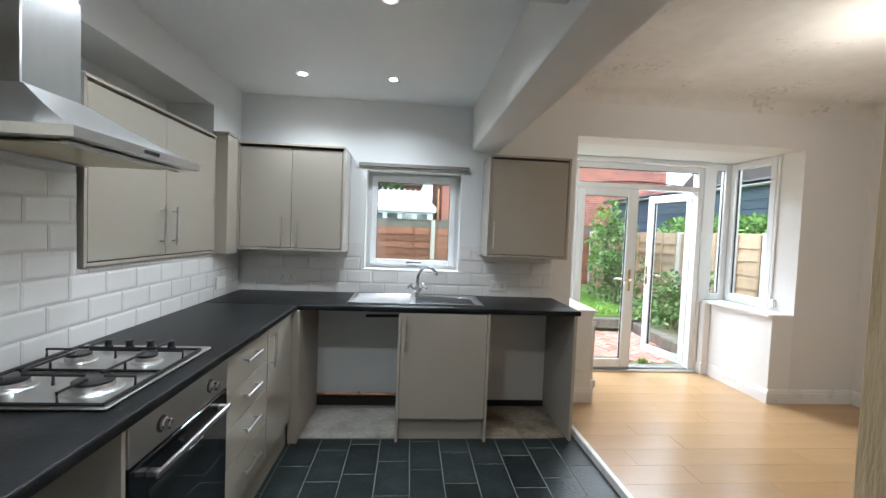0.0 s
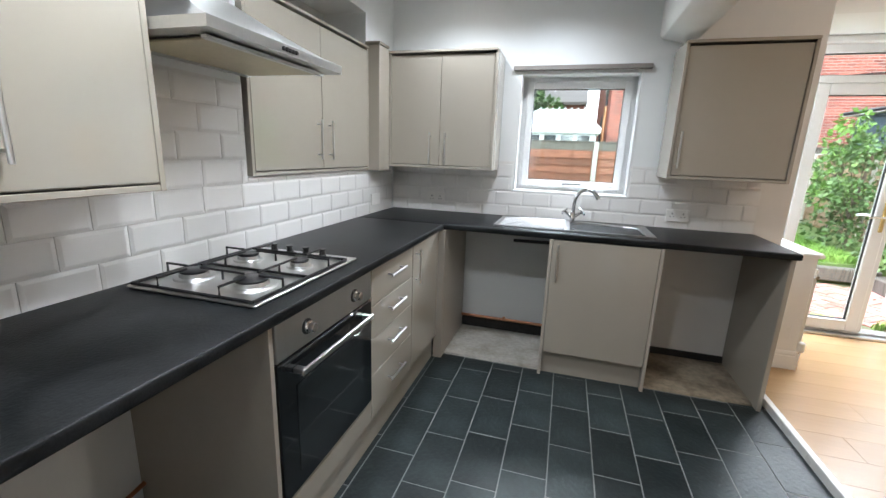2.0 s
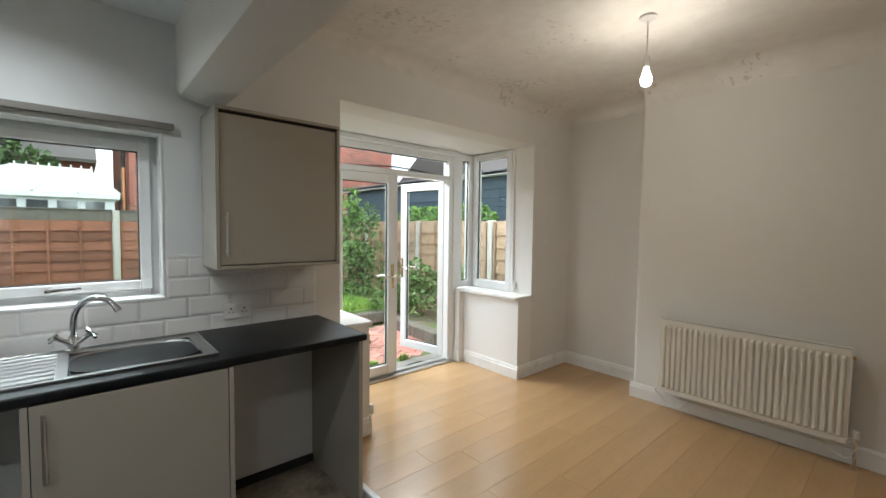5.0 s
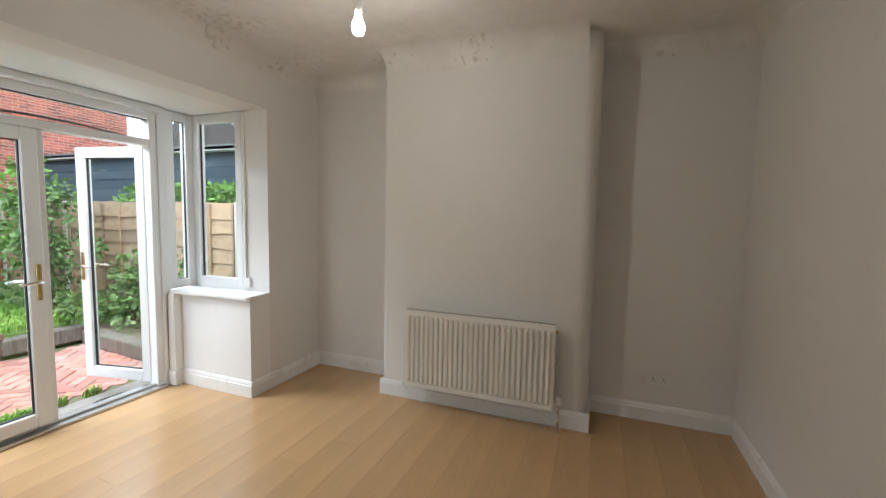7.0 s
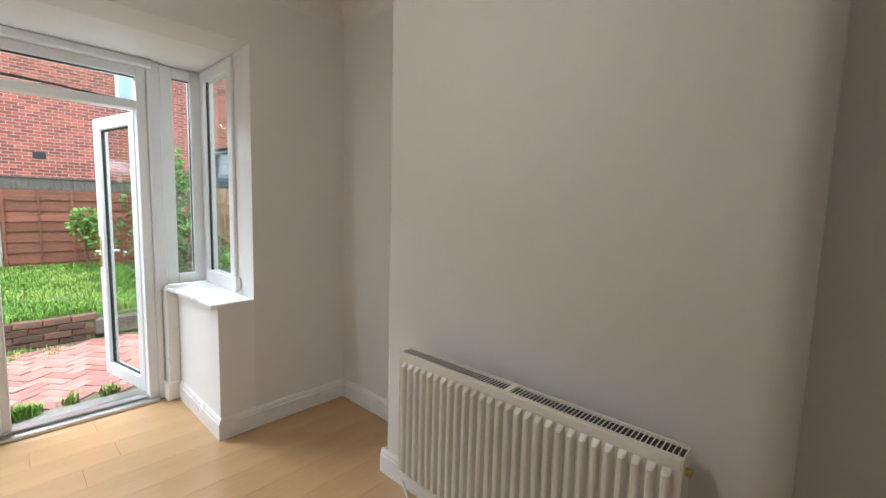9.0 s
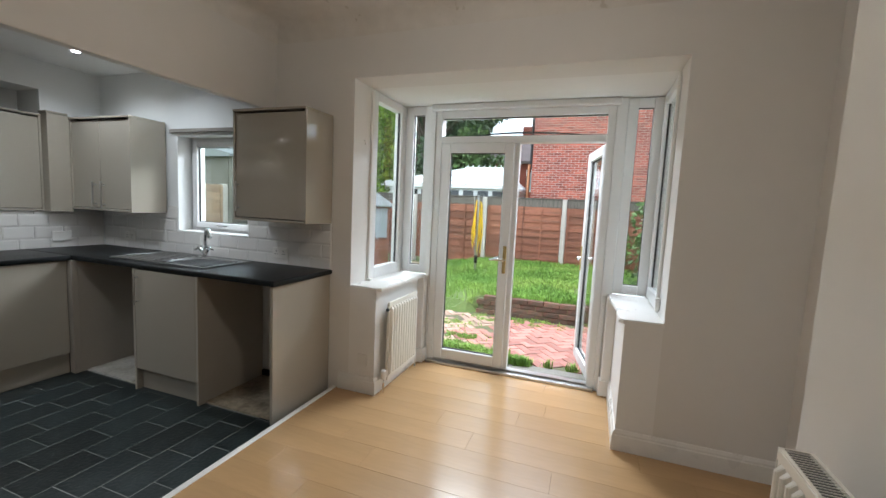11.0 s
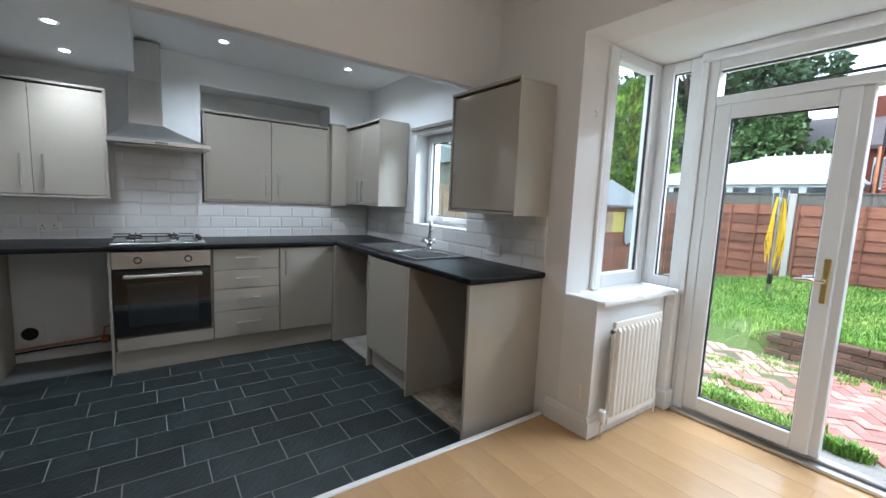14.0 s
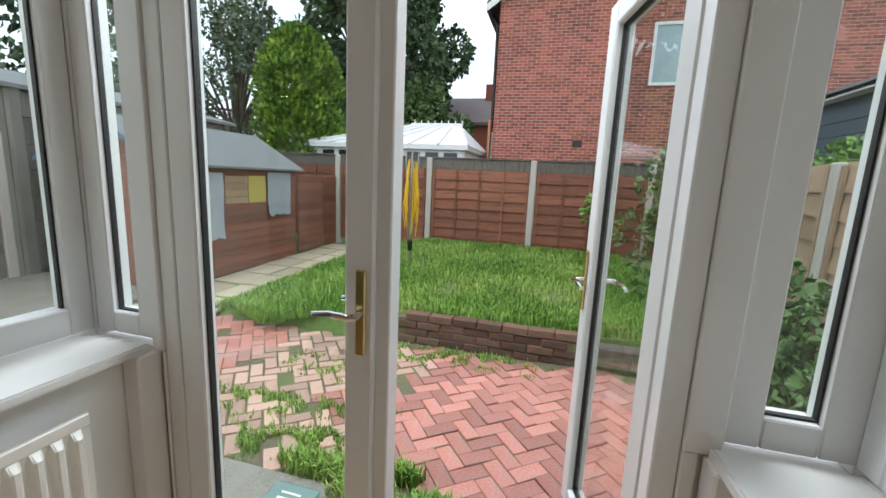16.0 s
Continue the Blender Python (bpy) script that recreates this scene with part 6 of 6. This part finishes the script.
grass("patio_grass", "thick tufts of grass beside the door step", tufts((3.55, 1.44, 0.16, 900), (3.2, 1.55, 0.16, 700), (3.9, 1.45, 0.13, 1100), (3.42, 1.56, 0.15, 1200), (3.68, 1.62, 0.1, 350), (4.45, 1.5, 0.09, 80), (4.2, 1.5, 0.06, 60)), 2, 0.03, 0.115)
grass("patio_weeds", "short grass and moss between patio bricks", tufts((3.1, 1.75, 0.25, 900), (2.8, 1.65, 0.3, 1100), (3.15, 2.1, 0.3, 700), (2.6, 2.0, 0.35, 900), (3.3, 3.05, 0.4, 1200), (3.9, 3.1, 0.45, 900), (2.7, 2.6, 0.45, 900), (2.1, 1.9, 0.45, 900)), 4, 0.012, 0.045)
# plastic tub and drain
rb = thing("plastic_lid_box", "shallow grey-green plastic tub lying by the doors", "box", (3.2, 1.4, PZ))
part("box", boxes((3.10, 3.31, 1.31, 1.46, PZ + 0.004, PZ + 0.05), bevel=0.015), mat("teal_plastic", (0.15, 0.24, 0.23), 0.35), rb)
part("lid", boxes((3.09, 3.32, 1.30, 1.47, PZ + 0.05, PZ + 0.062), bevel=0.008), bpy.data.materials["teal_plastic"], rb)
part("mark", boxes((3.15, 3.27, 1.37, 1.382, PZ + 0.062, PZ + 0.064), (3.15, 3.25, 1.405, 1.415, PZ + 0.062, PZ + 0.064)), WHITEP, rb, "worn pale bars of print")
rb.location += Vector((0.06, -0.11, 0))
dr = thing("drain_grate", "black plastic drain grate by the doors", "drain", (4.35, 1.1, PZ))
part("rim", boxes((4.23, 4.47, 1.0, 1.2, PZ + 0.004, PZ + 0.014), bevel=0.003), BLACKP, dr)
for k in range(7):
    part("bar", boxes((4.25 + 0.03 * k, 4.262 + 0.03 * k, 1.01, 1.19, PZ + 0.014, PZ + 0.022)), IRON, dr)
dr.location += Vector((0.1, 0.1, 0))


# ---------------------------------------------------------------- laid pieces
# laminate planks, across the dining area
rng = random.Random(12)
offsets = {-2: 3.9, -3: 4.415, 0: 4.134}
plank_meshes = {}
for r in range(-18, 5):
    y0 = 0.002 + 0.2 * r
    y1 = min(y0 + 0.2, 0.83)
    if y1 <= -3.53:
        continue
    y0 = max(y0, -3.53)
    j = offsets.get(r, rng.uniform(2.8, 4.0))
    cuts = [2.72] + sorted(c for c in (j - 1.25, j, j + 1.25, j + 2.5) if 2.85 < c < 5.6) + [5.61]
    for a, b in zip(cuts, cuts[1:]):
        if y0 >= 0.0 and (b < 3.06 or a > 4.735):
            continue
        if y0 >= 0.0:
            a, b = max(a, 3.045), min(b, 4.75)
        key = (round(b - a, 3), round(y1 - y0, 3))
        if key not in plank_meshes:
            hx, hy = (b - a) / 2 - 0.0003, (y1 - y0) / 2 - 0.0003
            plank_meshes[key] = mesh_of("plank", boxes((-hx, hx, -hy, hy, -0.012, 0.0), bevel=0.0007), LAMINATE)
        piece("plank", plank_meshes[key], pose((a + b) / 2, (y0 + y1) / 2, rng.uniform(-0.0002, 0.0002)), FLOOR_D)

# slate tiles, columns along y
first = {0: -0.912, 1: -1.076, 2: -1.002, 3: -0.861, 4: -0.96, 5: -1.103, 6: -0.9, 7: -1.151, 8: -1.056, 9: -0.93}
tile_meshes = {}
for c in range(-1, 10):
    x0 = 0.617 + 0.2075 * c
    x1 = x0 + 0.2075
    a, b = max(x0, 0.45) + 0.0026, min(x1, 2.684) - 0.0026
    s = first.get(c, -0.945 - 0.12 * c)
    y = s - 0.352 * 20
    while y < 0:
        p, q = max(y, -3.32 if not (c in (2, 3, 4, 5)) else -5.0) + 0.0026, min(y + 0.352, -0.57 if x1 < 2.64 else -0.01) - 0.0026
        if q - p > 0.03:
            key = (round(b - a, 3), round(q - p, 3))
            if key not in tile_meshes:
                hx, hy = (b - a) / 2, (q - p) / 2
                tile_meshes[key] = mesh_of("tile", boxes((-hx, hx, -hy, hy, -0.012, 0.0), bevel=0.0015), SLATE)
            piece("tile", tile_meshes[key], pose((a + b) / 2, (p + q) / 2, -0.041 + rng.uniform(-0.0006, 0.0006), rng.uniform(-0.1, 0.1), rng.uniform(-0.1, 0.1)), FLOOR_K)
        y += 0.352


# bevelled metro tiles
def metro_mesh(w, h):
    e, d = 0.012, 0.007
    x, z = w / 2 - 0.001, h / 2 - 0.001
    v = [(-x, 0, -z), (x, 0, -z), (x, 0, z), (-x, 0, z), (-x, -0.004, -z), (x, -0.004, -z), (x, -0.004, z), (-x, -0.004, z), (-x + e, -d, -z + e), (x - e, -d, -z + e), (x - e, -d, z - e), (-x + e, -d, z - e)]
    f = [(8, 9, 10, 11)] + [(a, (a + 1) % 4, 4 + (a + 1) % 4, 4 + a) for a in range(4)] + [(4 + a, 4 + (a + 1) % 4, 8 + (a + 1) % 4, 8 + a) for a in range(4)]
    return soup("tile", v, f, METRO)


metro = {}
def lay(root, u0, u1, z0, z1, start, to_pose, holes=()):
    """Rows of half-bond tiles over a wall stretch, leaving out the holes (u0, u1, z0, z1)."""
    W, R = 0.21, 0.1065
    r = 0
    z = z0
    while z < z1 - 0.01:
        h = min(R, z1 - z)
        u = start + (W / 2 if r % 2 else 0) - 60 * W
        while u < u1:
            a, b = max(u, u0), min(u + W, u1)
            spans = [(a, b)] if b - a > 0.012 else []
            for h0, h1, g0, g1 in holes:
                if z + h / 2 > g0 and z + h / 2 < g1:
                    spans = [s for p, q in spans for s in ((p, min(q, h0)), (max(p, h1), q)) if s[1] - s[0] > 0.012]
            for p, q in spans:
                key = (round(q - p, 3), round(h, 3))
                if key not in metro:
                    metro[key] = metro_mesh(*key)
                piece("tile", metro[key], to_pose((p + q) / 2, z + h / 2), root)
            u += W
        z += R
        r += 1


back = structure("wall_tiling_rear", boxes((0.012, 1.008, -0.003, 0.0, WT - 0.03, 1.346), (1.008, 1.832, -0.003, 0.0, WT - 0.03, 1.117), (1.832, 2.645, -0.003, 0.0, WT - 0.03, 1.346)), TGROUT, "white bevelled metro tile splashback over the sink", "wall tiling")
lay(back, 0.014, 2.645, WT - 0.024, 1.346, 1.613, lambda u, z: pose(u, -0.003, z), [(1.008, 1.832, 1.10, 3)])
side = structure("wall_tiling_side", boxes((0.0, 0.003, -3.148, -0.012, WT - 0.03, 1.25), (0.0, 0.003, -2.287, -1.66, 1.25, 1.656)), TGROUT, "white bevelled metro tile splashback behind the hob", "wall tiling")
lay(side, -3.147, -0.013, WT - 0.024, 1.25, -1.914, lambda u, z: pose(0.003, u, z, 0, 0, 90), [(-2.286, -1.662, 1.22, 3)])
lay(side, -2.286, -1.662, WT - 0.024 + 0.1065 * 3, 1.654, -1.907, lambda u, z: pose(0.003, u, z, 0, 0, 90))

# herringbone patio
paver = mesh_of("paver", boxes((-0.098, 0.098, -0.047, 0.047, -0.03, 0.0), bevel=0.004), PAVER)
pale = mesh_of("paver", boxes((-0.093, 0.093, -0.0425, 0.0425, -0.03, 0.0), bevel=0.004), PALEPAVER)
PATIO = structure("pavement_patio", boxes((0.56, 5.44, 1.49, 3.27, PZ - 0.05, PZ - 0.011)), SOIL, "red brick herringbone patio with mossy joints", "pavement")
rng = random.Random(99)
near, far_v, far_f = 0, [], []
t45 = math.radians(38)
cosr, sinr = math.cos(t45), math.sin(t45)
for i in range(-40, 40):
    for j in range(-40, 40):
        for kind in (0, 1):
            # basket of the herringbone lattice with 0.2 x 0.1 bricks
            bx = 0.1 * (i * 1 + j * 2) + (0.0 if kind == 0 else -0.05)
            by = 0.1 * (i * 1 - j * 2) + (0.0 if kind == 0 else 0.15)
            x, y = 3.2 + cosr * bx - sinr * by, 2.3 + sinr * bx + cosr * by
            if not (0.65 < x < 5.36 and 1.54 < y < 3.2):
                continue
            if rng.random() < 0.008 or (x < 3.3 and rng.random() < 0.07):
                continue
            m = pose(x, y, PZ + rng.uniform(-0.006, 0.004), rng.uniform(-2, 2), rng.uniform(-2, 2), math.degrees(t45) + (0 if kind == 0 else 90) + rng.uniform(-1.5, 1.5))
            if 2.0 < x < 4.6 and near < 300:
                near += 1
                piece("paver", pale if x < 3.2 + 0.3 * math.sin(y * 5) else paver, m, PATIO)
            else:
                k = len(far_v)
                far_v += [tuple(m @ v.co) for v in paver.vertices]
                far_f += [tuple(k + q for q in p.vertices) for p in paver.polygons]
rest = new("pavers", soup("pavers", far_v, far_f, PAVER))
rest.parent = PATIO
tagged(rest, kind="stuff")


# ---------------------------------------------------------------- from plan units to metres
for ob in scene.objects:
    if ob.type == "LIGHT":
        ob.location = ob.location * S
        if ob.data.type == "AREA":
            ob.data.size, ob.data.size_y = ob.data.size * S, ob.data.size_y * S
        if ob.data.type != "SUN":
            ob.data.energy *= S * S
    elif ob.type in ("MESH", "EMPTY") and ob.parent is None:
        ob.matrix_basis = Matrix.Scale(S, 4) @ ob.matrix_basis
